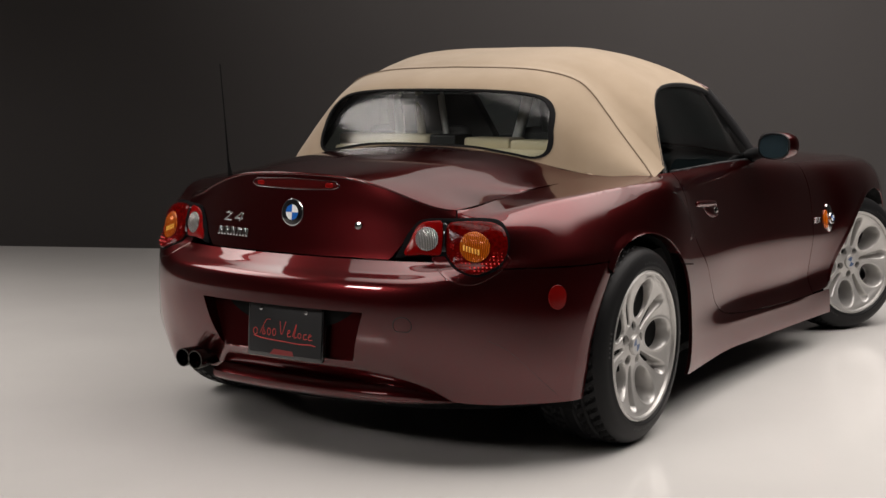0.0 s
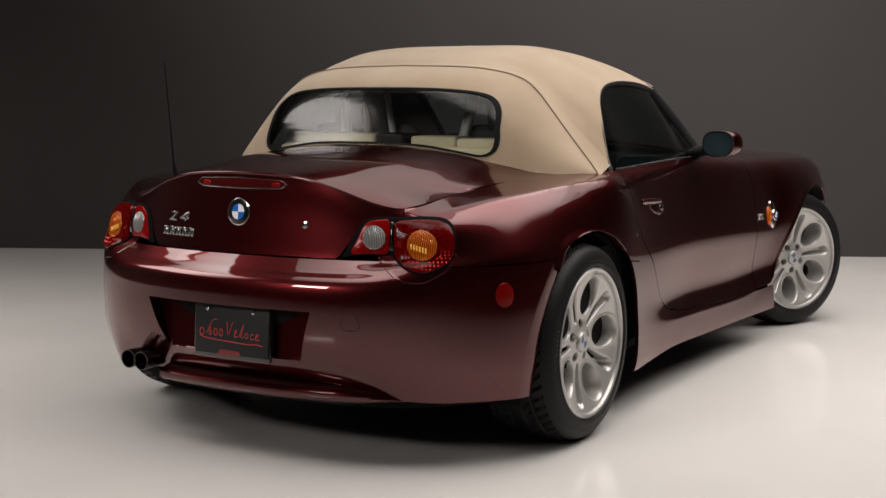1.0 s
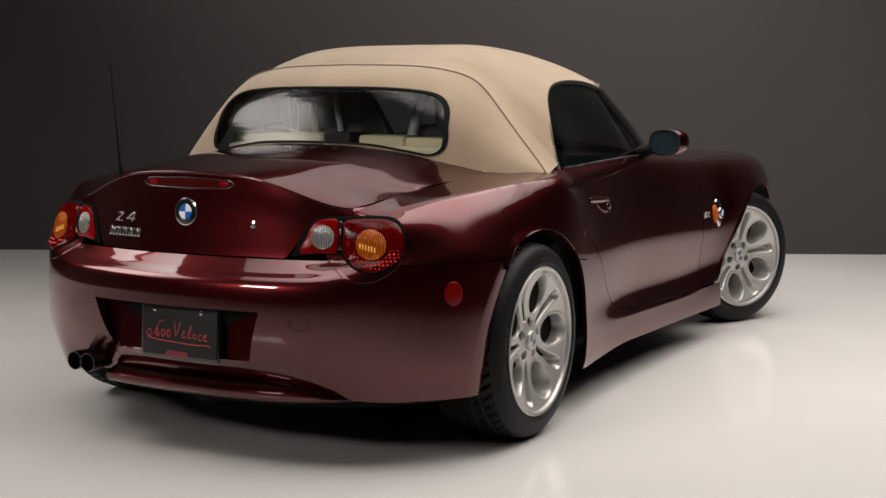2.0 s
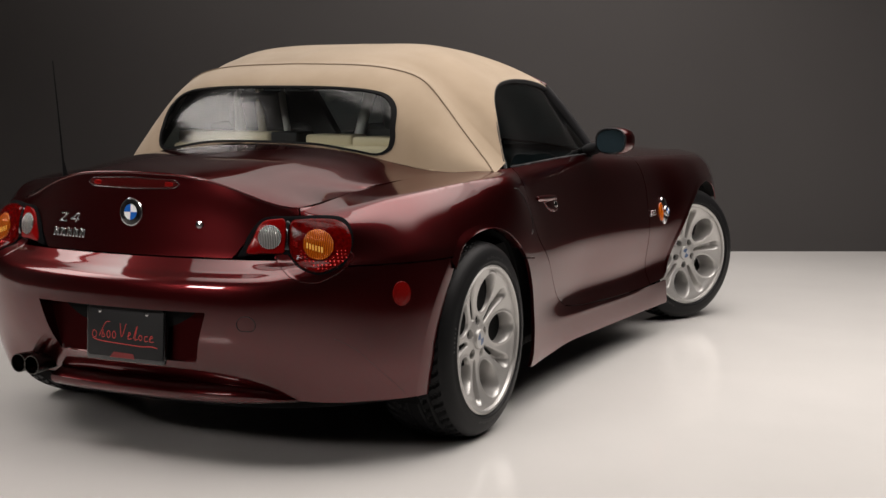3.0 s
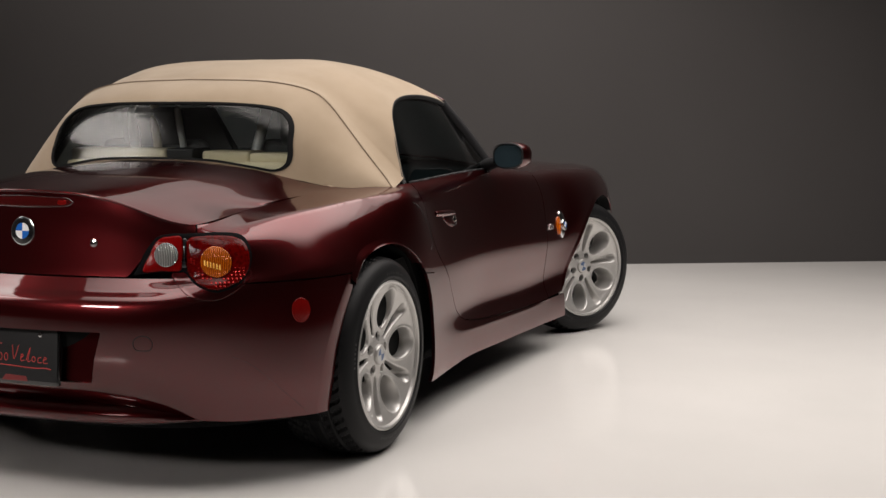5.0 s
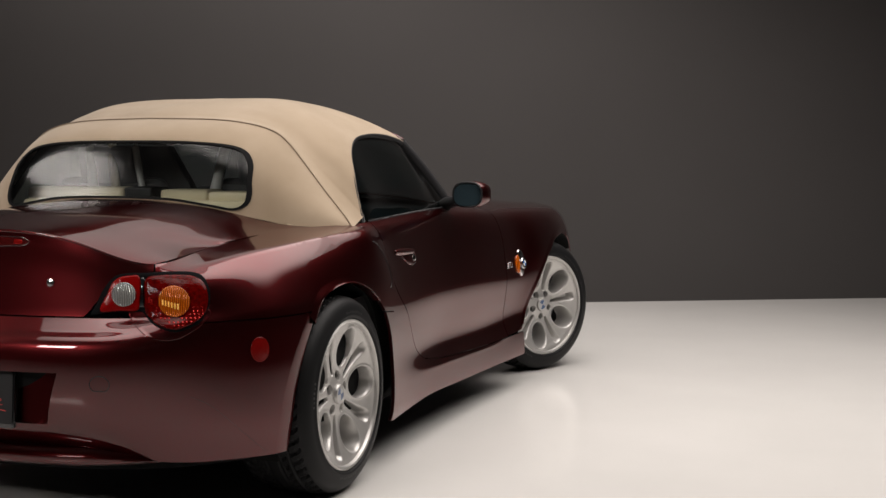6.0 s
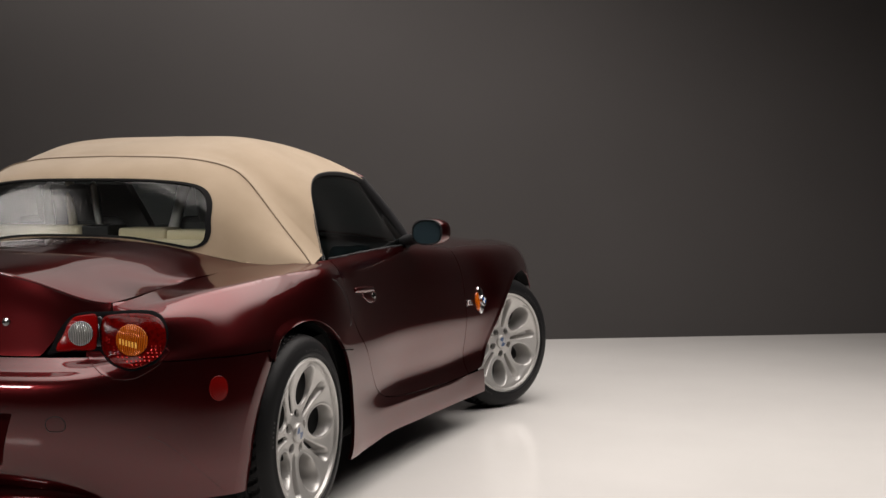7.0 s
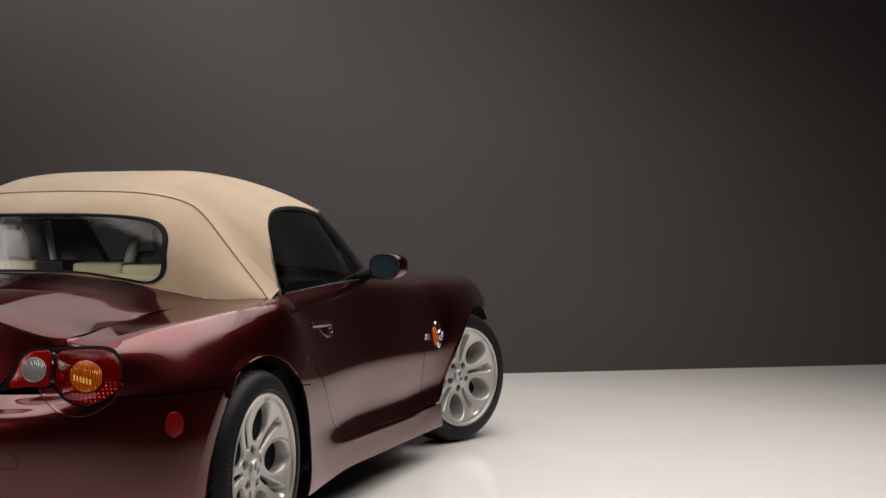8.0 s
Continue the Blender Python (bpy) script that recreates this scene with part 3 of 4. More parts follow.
canvas_rear()
SIDE_EDGE = catmull([(.762, .40, .838), (.735, .425, .91), (.70, .465, 1.00), (.655, .54, 1.075), (.615, .66, 1.120), (.59, .82, 1.138),
                     (.578, 1.0, 1.138), (.572, 1.15, 1.125), (.570, 1.245, 1.108)], 60)
ROOF_Z = pchip([.282, .36, .45, .6, .8, 1.0, 1.15, 1.30], [1.196, 1.222, 1.242, 1.262, 1.276, 1.270, 1.249, 1.212])


def canvas_roof():
    b = np.linspace(0, 1, 60)
    P = []
    hoop = SEAM_HOOP
    front = catmull([(.570, 1.245, 1.108), (.52, 1.262, 1.140), (.42, 1.278, 1.174), (.25, 1.292, 1.202), (0, 1.30, 1.212)], 60)
    mid_y = .282 + (1.30 - .282) * b
    for i in range(60):
        e = SIDE_EDGE[i]
        yc = mid_y[i]
        zc = float(ROOF_Z(yc))
        q = np.linspace(0, 1, 60)
        # cross curve from the side edge to the middle, taking its shape from the hoop at the back and a flatter one ahead
        base = (hoop - hoop[0]) / (hoop[-1] - hoop[0] + 1e-9)
        fr = (front - front[0]) / (front[-1] - front[0])
        f = b[i] ** .6
        fx = base[:, 0] * (1 - f) + fr[:, 0] * f
        fz = base[:, 2] * (1 - f) + fr[:, 2] * f
        x = e[0] * (1 - fx)
        z = e[2] + (zc - e[2]) * fz
        y = e[1] + (yc - e[1]) * fx ** .8
        swell = float(pchip([0, .09, .20, .36, .6, 1], [0, -.008, -.004, .013, .003, -.006])(b[i])) * np.sin(np.pi * q) ** 1.5
        x, z = x + swell * .8, z + swell * .55
        P.append(np.stack([x, y, z], 1))
    P = np.array(P)
    P[0] = hoop
    full = np.concatenate([P, (P * (-1, 1, 1))[:, -2::-1]], 1)
    sheet("roof_canvas", full, FABRIC, soft_top, .004, flip=True)
    sheet("headlining", full * (.975, 1, 1) + np.array([0, .004, -.022]), VOID, soft_top, .002, flip=True, label="dark headlining")
    tube("seam_piping", np.vstack([hoop, (hoop * (-1, 1, 1))[-2::-1]]) + np.array([0, -.0015, .0015]), .0016, PIPING, soft_top, "brown seam piping")
    return P


canvas_roof()

# ---- wheels ----


def rim_mesh():
    """Face of the alloy wheel as a relief about x: five oval openings, five narrow grooves and five bolt holes."""
    R, n_r, n_t = .2315, 84, 400
    rr = np.linspace(.0, 1, n_r) ** .9 * R
    th = np.linspace(0, 2 * math.pi, n_t, endpoint=False)
    r, t = np.meshgrid(rr, th, indexing="ij")
    period = 2 * math.pi / 5
    k = (t + period / 2) % period - period / 2
    g = t % period - period / 2
    depth = pchip([0, .035, .075, .13, .19, .215, .24], [-.034, -.035, -.040, -.034, -.017, -.006, -.002])(r)
    # oval openings, wider towards the rim
    half = .040 + .016 * np.clip((r - .10) / .10, 0, 1)
    e = ((r - .149) / .060) ** 2 + (k * r / half) ** 2
    pocket = np.clip((1.10 - e) / .42, 0, 1)
    pocket = pocket ** 2 * (3 - 2 * pocket)
    rise = np.clip(1 - np.abs(e - 1.25) / .25, 0, 1) * .003
    # grooves
    wdt = .0050 + .0105 * np.clip((r - .06) / .13, 0, 1)
    gr = np.clip(1.45 - np.abs(g * r) / wdt, 0, 1) * np.clip((r - .066) / .012, 0, 1) * np.clip((.213 - r) / .02, 0, 1)
    gr = gr ** 2 * (3 - 2 * gr)
    lk = (t - radians(9.4) + period / 2) % period - period / 2
    lug = np.clip((.0155 - np.hypot(r * np.cos(lk) - .058, r * np.sin(lk))) / .003, 0, 1)
    depth = depth + rise - .085 * pocket - .036 * gr * (1 - pocket) - .034 * lug
    depth = np.where(r > .224, .003 + 0 * r, depth)
    through_hole = (pocket > .985)
    verts = np.stack([depth, r * np.cos(t), r * np.sin(t)], 2).reshape(-1, 3)
    idx = np.arange(n_r * n_t).reshape(n_r, n_t)
    faces = []
    for i in range(n_r - 1):
        for j in range(n_t):
            j2 = (j + 1) % n_t
            if not (through_hole[i, j] and through_hole[i + 1, j] and through_hole[i, j2] and through_hole[i + 1, j2]):
                faces.append((int(idx[i, j]), int(idx[i + 1, j]), int(idx[i + 1, j2]), int(idx[i, j2])))
    me = bpy.data.meshes.new("rim")
    me.from_pydata(verts.tolist(), [], faces)
    return finish(me, ALLOY, 50)


def tyre_mesh(h):
    """A low tyre with a grooved tread about x; h is its width."""
    side = [(-.012, .236), (.003, .2405), (.009, .246), (.0100, .252), (.0072, .257), (.0055, .270), (.000, .287), (-.011, .3015)]
    crown = [(-.026 - (h - .052) * q, .3095 + .0085 * (1 - abs(2 * q - 1) ** 2.5)) for q in np.linspace(0, 1, 45)]
    pr = np.array(side + crown + [(-h - x, r) for x, r in side[::-1]])
    n_t = 324
    th = np.linspace(0, 2 * math.pi, n_t, endpoint=False)
    x = np.broadcast_to(pr[:, 0], (n_t, len(pr)))
    r = np.broadcast_to(pr[:, 1], (n_t, len(pr))).copy()
    q = (-x - .026) / (h - .052)
    tread = (q > .0) & (q < 1.0)
    round_ = np.zeros_like(r, bool)
    for c in (.20, .40, .60, .80):
        round_ |= np.abs(q - c) < .016
    slant = (np.arange(n_t)[:, None] + np.round(18 * np.abs(q - .5))) % 6
    lateral = (slant < 2) & ((q < .19) | (q > .81) | ((q > .25) & (q < .36)) | ((q > .64) & (q < .75)))
    r = np.where(tread & (round_ | lateral), r - .0065, r)
    verts = np.stack([x, r * np.cos(th)[:, None], r * np.sin(th)[:, None]], 2).reshape(-1, 3)
    n = len(pr)
    faces = [(i * n + j, ((i + 1) % n_t) * n + j, ((i + 1) % n_t) * n + j + 1, i * n + j + 1) for i in range(n_t) for j in range(n - 1)]
    me = bpy.data.meshes.new("tyre")
    me.from_pydata(verts.tolist(), [], faces)
    return finish(me, RUBBER, 35)


RIM = rim_mesh()
TYRES = {h: tyre_mesh(h) for h in (.255, .225)}


def wheel(at, width, steer=0.0, mirror=False, turn=0.0):
    w = new("wheel")
    w.parent = car
    w.matrix_local = pose(*at, 0, 0, steer) @ pose(0, 0, 0, 0, 0, 180 if mirror else 0) @ pose(0, 0, 0, turn, 0, 0)
    h = width
    attach("tyre", TYRES[width], w, "black low-profile rubber tyre")
    attach("rim", RIM, w, "silver alloy rim with oval openings")
    bm = bmesh.new()
    for start, count in ((-112, 9), (64, 9), (-20, 6), (158, 6)):
        for k in range(count):
            q = radians(start + 3.1 * k)
            lo, hi, wide = .259, .267 - .003 * (k % 3 == 1), radians(.75)
            bm.faces.new([bm.verts.new((.0078 - .0012 * (r > .262), r * math.cos(a), r * math.sin(a))) for r, a in ((lo, q - wide), (hi, q - wide), (hi, q + wide), (lo, q + wide))])
    tagged(part("sidewall_marking", bm, MOULDED, w, "raised black sidewall marking"), kind="stuff")
    lathe("rim_lip", [(-.03, .222), (-.004, .224), (.005, .228), (.008, .234), (.004, .2395), (-.010, .2395)], ALLOY, w, sides=96)
    lathe("barrel", [(-.02, .223), (-.06, .212), (-.12, .205), (-h, .215)], GREY, w, sides=64)
    lathe("brake_disc", [(-.125, .0), (-.125, .07), (-.105, .075), (-.105, .165), (-.13, .165)], GREY, w, sides=48)
    for k in range(5):
        q = radians(9.4 + 72 * k)
        lathe("bolt_hole", [(-.058, .0), (-.058, .0118)], BLACK, w, pose(0, .058 * math.cos(q), .058 * math.sin(q)), sides=16)
    lathe("cap_rim", [(-.036, .034), (-.028, .033), (-.025, .030), (-.0245, .022), (-.026, .0215)], ALLOY, w, sides=32)
    for k in range(4):
        q = np.linspace(k * math.pi / 2, (k + 1) * math.pi / 2, 9)
        bm = bmesh.new()
        bm.faces.new([bm.verts.new((-.025, 0, 0))] + [bm.verts.new((-.0255, .022 * math.cos(a), .022 * math.sin(a))) for a in q])
        part("cap_quarter", bm, (CAP_LIGHT, CAP_BLUE)[k % 2], w)
    return w


MOULDED = material("moulded_rubber", (0.022, 0.022, 0.022), 0.45, spec=0.3)
CAP_LIGHT = material("worn_cap_silver", (0.42, 0.42, 0.42), 0.35, 0.3)
CAP_BLUE = material("worn_cap_blue", (0.05, 0.09, 0.19), 0.35)
BLUE = material("blue_enamel", (0.015, 0.11, 0.42), 0.2, 0, 1.0)
WHITE = material("white_enamel", (0.8, 0.8, 0.8), 0.2, 0, 1.0)
wheel((.872, .016, .317), .255, turn=5)
wheel((-.868, 0, .317), .255, mirror=True, turn=20)
wheel((.838, 2.432, .317), .225, steer=-27, turn=-28)
wheel((-.838, 2.55, .317), .225, steer=-25, mirror=True, turn=11)

# ---- hood, windscreen ----
ys = np.linspace(1.45, 3.2, 60)
aa = np.linspace(-1, 1, 41)
edge = belt(run_at_y(ys), v=np.full(60, 9.0))
zc = pchip([1.45, 1.8, 2.3, 2.8, 3.2], [.90, .905, .865, .79, .68])(ys)
P = np.stack([edge[:, None, 0] * aa[None], np.broadcast_to(edge[:, None, 1], (60, 41)),
              edge[:, None, 2] + (zc - edge[:, 2])[:, None] * (1 - np.abs(aa[None]) ** 2.6)], 2)
sheet("bonnet", P, PAINT, car, .008, flip=True)

# ---- lamps, badges and small parts on the body ----


def closed_curve(points, n, sharp=False):
    """n points round a smooth closed curve through the given ones."""
    p = np.array(points, float)
    if sharp:
        p = np.vstack([p, p[:1]])
        run = np.concatenate([[0], np.cumsum(np.linalg.norm(np.diff(p, axis=0), axis=1))])
        q = np.linspace(0, run[-1], n, endpoint=False)
        return np.stack([np.interp(q, run, p[:, k]) for k in (0, 1)], 1)
    m = len(p)
    out = []
    for i in range(m):
        a, b, c, d = p[i - 1], p[i], p[(i + 1) % m], p[(i + 2) % m]
        for t in np.linspace(0, 1, 16, endpoint=False):
            out.append(0.5 * (2 * b + (c - a) * t + (2 * a - 5 * b + 4 * c - d) * t ** 2 + (3 * b - a - 3 * c + d) * t ** 3))
    return closed_curve(out, n, True)


def oval(s, z, rs, rz, n=40):
    q = np.linspace(0, 2 * math.pi, n, endpoint=False)
    return np.stack([s + rs * np.cos(q), z + rz * np.sin(q)], 1)


def patch(name, outline, mat, parent, rise=.006, base=.001, mirror=False, label="", dome=.5, rings=12):
    """A lens or plate that lies on the body's side or tail, bulging by rise; its outline is in (s, z)."""
    o = np.array(outline, float)
    c = o.mean(0)
    f = np.concatenate([np.linspace(.001, .93, rings), [.965, .985, 1.0, 1.0]])
    h = np.concatenate([base + rise * (1 - dome * np.linspace(0, 1, rings) ** 2), base + rise * np.array([.42, .30, .12]), [-.012]])
    sz = c + (o[:, None] - c) * f[None, :, None]
    P = belt(sz[..., 0], z=sz[..., 1], out=np.broadcast_to(h, sz.shape[:2]))
    return sheet(name, P, mat, parent, 0, label, mirror=mirror, flip=False, wrap=True, angle=50)


def ribbed(m, scale, strength, direction="X", low=None, high=None):
    """Moulded ribs in a lens; low and high paint their shaded and lit sides into the colour."""
    t = m.node_tree
    co, wv, u = t.nodes.new("ShaderNodeTexCoord"), t.nodes.new("ShaderNodeTexWave"), t.nodes.new("ShaderNodeBump")
    wv.bands_direction = direction
    wv.inputs["Scale"].default_value, wv.inputs["Distortion"].default_value = scale, .3
    u.inputs["Strength"].default_value, u.inputs["Distance"].default_value = strength, .002
    t.links.new(co.outputs["Object"], wv.inputs["Vector"])
    if low:
        r = t.nodes.new("ShaderNodeValToRGB")
        r.color_ramp.elements[0].color, r.color_ramp.elements[1].color = (*low, 1), (*high, 1)
        t.links.new(wv.outputs[0], r.inputs[0])
        t.links.new(r.outputs[0], t.nodes["Principled BSDF"].inputs["Base Color"])
    t.links.new(wv.outputs[0], u.inputs["Height"])
    t.links.new(u.outputs[0], t.nodes["Principled BSDF"].inputs["Normal"])
    return m


RED = material("red_lens", (0.16, 0.001, 0.001), 0.10, 0.0, 0.08, 0.01, spec=0.08)
bump_into(RED, 160, 0.25, 0.002, kind="TexVoronoi")
noise_into(RED, 90, (0.042, 0.0005, 0.0005), (0.105, 0.0012, 0.001), detail=2)
INNER_RED = material("inner_red_lens", (0.18, 0.002, 0.002), 0.12, 0.0, 0.1, 0.01, spec=0.08)
bump_into(INNER_RED, 220, 0.3, 0.002, kind="TexVoronoi")
RUBBERY = material("lamp_gasket_rubber", (0.004, 0.004, 0.0045), 0.7, spec=0.03)
# brighter than the lenses: the glints of prisms and ribs are in these colours
GLINT = material("red_glint", (0.34, 0.006, 0.005), 0.2, 0.6)
AMBER_RIB = material("amber_glint", (0.95, 0.52, 0.09), 0.35, 0.0)
REFLECTOR = material("red_reflector", (0.13, 0.002, 0.0015), 0.2, 0.0, 0.2, 0.02, spec=0.1)
bump_into(REFLECTOR, 260, 0.4, 0.002, kind="TexVoronoi")
# the last two colours are the ribs' painted shade and shine
AMBER = ribbed(material("amber_lens", (0.46, 0.09, 0.003), 0.15, 0.2, 0.4, 0.02, spec=0.3), 58, 0.8, "X", (0.25, 0.038, 0.0015), (0.58, 0.125, 0.005))
CLEAR = ribbed(material("clear_lens", (0.45, 0.44, 0.42), 0.15, 0.5, 1.0, 0.02), 68, 0.9, "X", (0.12, 0.12, 0.115), (0.60, 0.59, 0.57))
BLACKGLOSS = material("gloss_black", (0.008, 0.008, 0.009), 0.12, 0, 1.0)
REDINK = material("red_ink", (0.60, 0.05, 0.045), 0.5)
FADED = material("worn_red_ink", (0.16, 0.012, 0.012), 0.6)
PLATE = material("charcoal_plate", (0.016, 0.016, 0.017), 0.5, spec=0.2)
SMOKED = material("brake_lamp_lens", (0.05, 0.004, 0.004), 0.10, 0.0, 1.0)
MIRROR = material("blue_tinted_mirror", (0.062, 0.105, 0.13), 0.10, 0.8)


def studs(name, spots, size, mat, parent, out, mirror, label, tall=1.0):
    """Small moulded prisms standing on the body, at (s, z) spots, as one mesh."""
    bm = bmesh.new()
    for s, z in spots:
        base = belt(np.array([s - size, s + size, s + size, s - size]), z=np.array([z - size * tall, z - size * tall, z + size * tall, z + size * tall]), out=out(s, z))
        tip = belt(np.array([s]), z=np.array([z]), out=out(s, z) + size * .5)[0]
        k = (-1, 1, 1) if mirror else (1, 1, 1)
        vs = [bm.verts.new(v * k) for v in base]
        top = bm.verts.new(tip * k)
        for i in range(4):
            bm.faces.new((vs[i], vs[(i + 1) % 4], top))
    return part(name, bm, mat, parent, label, 10)


def tail_lamp(mirror):
    lamp = new("tail_lamp")
    lamp.parent = car
    cup = closed_curve([(.505, .634), (.520, .612), (.540, .594), (.576, .571), (.641, .564), (.700, .588), (.742, .617), (.752, .640), (.70, .66), (.62, .66), (.55, .645)], 90)
    patch("lamp_cup", cup, PAINT, car, .003, .0003, mirror, "maroon raised bumper edge round the lamp", dome=.85)
    gasket = closed_curve([(.384, .628), (.400, .655), (.413, .685), (.437, .718), (.462, .739), (.502, .746), (.549, .7465), (.599, .7475), (.653, .749), (.711, .747), (.738, .739),
                           (.750, .721), (.756, .690), (.748, .650), (.720, .611), (.676, .592), (.641, .586), (.599, .598), (.570, .616), (.550, .636), (.530, .637), (.456, .636), (.41, .631)], 130)
    patch("gasket", gasket, RUBBERY, lamp, .006, .002, mirror, "black lamp gasket", dome=.15)
    outer = closed_curve([(.560, .731), (.610, .740), (.687, .740), (.722, .733), (.741, .716), (.748, .678), (.737, .637), (.701, .610), (.649, .593), (.606, .602),
                          (.574, .622), (.557, .645), (.555, .689)], 90)
    patch("red_lens", outer, RED, lamp, .016, .006, mirror, "deep red faceted lamp lens", dome=.45)
    inner = closed_curve([(.416, .641), (.437, .690), (.452, .719), (.475, .735), (.510, .740), (.536, .739), (.544, .715), (.541, .672), (.533, .642), (.475, .641)], 80)
    patch("inner_lens", inner, INNER_RED, lamp, .010, .006, mirror, "red inner lamp lens", dome=.5)
    patch("divider", closed_curve([(.540, .650), (.546, .69), (.543, .733), (.550, .736), (.557, .730), (.5535, .69), (.555, .650)], 40, True), BLACKGLOSS, lamp, .010, .006, mirror, "gloss black lamp divider")
    patch("reversing_lens", oval(.491, .688, .038, .034), CLEAR, lamp, .004, .0165, mirror, "clear ribbed reversing lens", dome=.7)
    patch("indicator_lens", oval(.646, .670, .046, .043), AMBER, lamp, .004, .0225, mirror, "amber ribbed indicator lens", dome=.6)

    def skin(s, z):
        return .0218 - .0072 * (((s - .65) / .1) ** 2 + ((z - .665) / .075) ** 2)
    # studs only where the lens glints, coloured as the glints
    spots = [(.594 + .012 * i, .604 + .0095 * j) for i in range(13) for j in range(13)]
    keep = [(s, z) for s, z in spots if (((s - .649) / .051) ** 2 + ((z - .672) / .048) ** 2 > 1.1) and z < .660
            and ((s - .652) / .088) ** 2 + ((z - .668) / .066) ** 2 < 1 and s + 2.2 * (z - .6) > .648]
    studs("lens_prism", keep, .0024, GLINT, lamp, skin, mirror, "moulded red prisms with glints put into their colour")
    studs("lens_prism", [(.5715, .672), (.579, .668)], .0036, GLINT, lamp, skin, mirror, "moulded red prisms with glints put into their colour", 2.2)
    studs("indicator_rib", [(.613 + .0088 * i, .667 - .0024 * i) for i in range(6)], .0023, AMBER_RIB, lamp, lambda s, z: .0265 - 1.0 * (s - .649) ** 2, mirror,
          "moulded amber ribs with glints put into their colour", 3.4)


for m in (False, True):
    tail_lamp(m)
    patch("side_reflector", oval(.893, .520, .030, .036), REFLECTOR, car, .005, .001, m, "round red side reflector", dome=.6)

patch("third_brake_lamp", closed_curve([(-.178, .833), (-.160, .845), (-.08, .849), (0, .850), (.08, .849), (.160, .845), (.178, .833), (.160, .822),
                                        (.08, .819), (0, .818), (-.08, .819), (-.160, .822)], 90, True), SMOKED, lid, .0012, .0004, False, "slim red high brake lamp")
lamp_line = closed_curve([(-.180, .833), (-.161, .846), (0, .851), (.161, .846), (.180, .833), (.161, .821), (0, .817), (-.161, .821)], 80, True)
tube("brake_lamp_rim", belt(lamp_line[:, 0], z=lamp_line[:, 1], out=.0008), .0009, BLACKGLOSS, lid, "thin gloss black lamp rim", closed=True, sides=6)
for k in (-1, 1):
    patch("brake_bulb", closed_curve([(k * .152, .828), (k * .152, .838), (k * .128, .839), (k * .126, .828)], 30), GLINT, lid, .0008, .0012, False, "bright red lamp segment")


def on_belt(s, z, out=0.0):
    """A frame on the body: local z points out of the surface, x along it."""
    p, px, pz = (Vector(belt(np.array([a]), z=np.array([b]), out=out)[0]) for a, b in ((s, z), (s + .01, z), (s, z + .01)))
    x = (px - p).normalized()
    n = x.cross(pz - p).normalized()
    y = n.cross(x)
    return Matrix.Translation(p) @ Matrix((x, y, n)).transposed().to_4x4()


def solid(name, shape, depth, mat, parent, m=None, bevel=.001, label=""):
    """A plate with rounded edges: its outline (x, y) stands up by depth along z."""
    bm = bmesh.new()
    vs = [bm.verts.new((x, y, 0)) for x, y in shape]
    f = bm.faces.new(vs)
    got = bmesh.ops.extrude_face_region(bm, geom=[f])
    bmesh.ops.translate(bm, verts=[g for g in got["geom"] if isinstance(g, bmesh.types.BMVert)], vec=(0, 0, depth))
    if bevel:
        top = [e for e in bm.edges if all(v.co.z > depth * .5 for v in e.verts)]
        bmesh.ops.bevel(bm, geom=top, offset=bevel, segments=2, affect="EDGES", profile=.5)
    ob = part(name, bm, mat, parent, label)
    if m is not None:
        ob.matrix_local = m
    return ob


def disc_shape(r, n=32, a0=0.0, a1=2 * math.pi, r0=0.0):
    if r0:
        q = np.linspace(a0, a1, n)
        return [(r * math.cos(k), r * math.sin(k)) for k in q] + [(r0 * math.cos(k), r0 * math.sin(k)) for k in q[::-1]]
    q = np.linspace(a0, a1, n, endpoint=False)
    pts = [(r * math.cos(k), r * math.sin(k)) for k in q]
    if a1 - a0 < 6:
        pts.append((r * math.cos(a1), r * math.sin(a1)))
        pts.append((0, 0))
    return pts


def roundel(parent, m, r, name="roundel"):
    """A round enamel badge: chrome rim, black ring, blue and white quarters."""
    b = new(name)
    b.parent = parent
    b.matrix_local = m
    solid("badge_rim", disc_shape(r, 40), .004, CHROME, b, None, .0015)
    solid("badge_ring", disc_shape(r * .92, 40), .0052, BLACKGLOSS, b, None, .0004)
    for k in range(4):
        solid("badge_quarter", disc_shape(r * .56, 12, k * math.pi / 2, (k + 1) * math.pi / 2), .0060, (WHITE, BLUE)[k % 2], b, None, 0)
    return b


roundel(car, on_belt(0, .747), .042)
# lock
solid("lock_rim", disc_shape(.0115, 24), .004, CHROME, lid, on_belt(.252, .718), .001)
solid("lock", disc_shape(.008, 24), .007, CHROME, lid, on_belt(.252, .718), .001, "chrome key lock")


def bars(parent, place, s0, z0, strokes, thick, mat, depth=.003, name="letter_bar"):
    """Plain strokes in place of lettering: each from (x, y) to (x, y) about (s0, z0)."""
    m = place(s0, z0)
    for (x0, y0), (x1, y1) in strokes:
        d = Vector((x1 - x0, y1 - y0)).normalized() * thick
        n = Vector((-d.y, d.x)) * .5
        solid(name, [(x0 - n.x, y0 - n.y), (x1 - n.x, y1 - n.y), (x1 + n.x, y1 + n.y), (x0 + n.x, y0 + n.y)], depth, mat, parent, m, .0006)


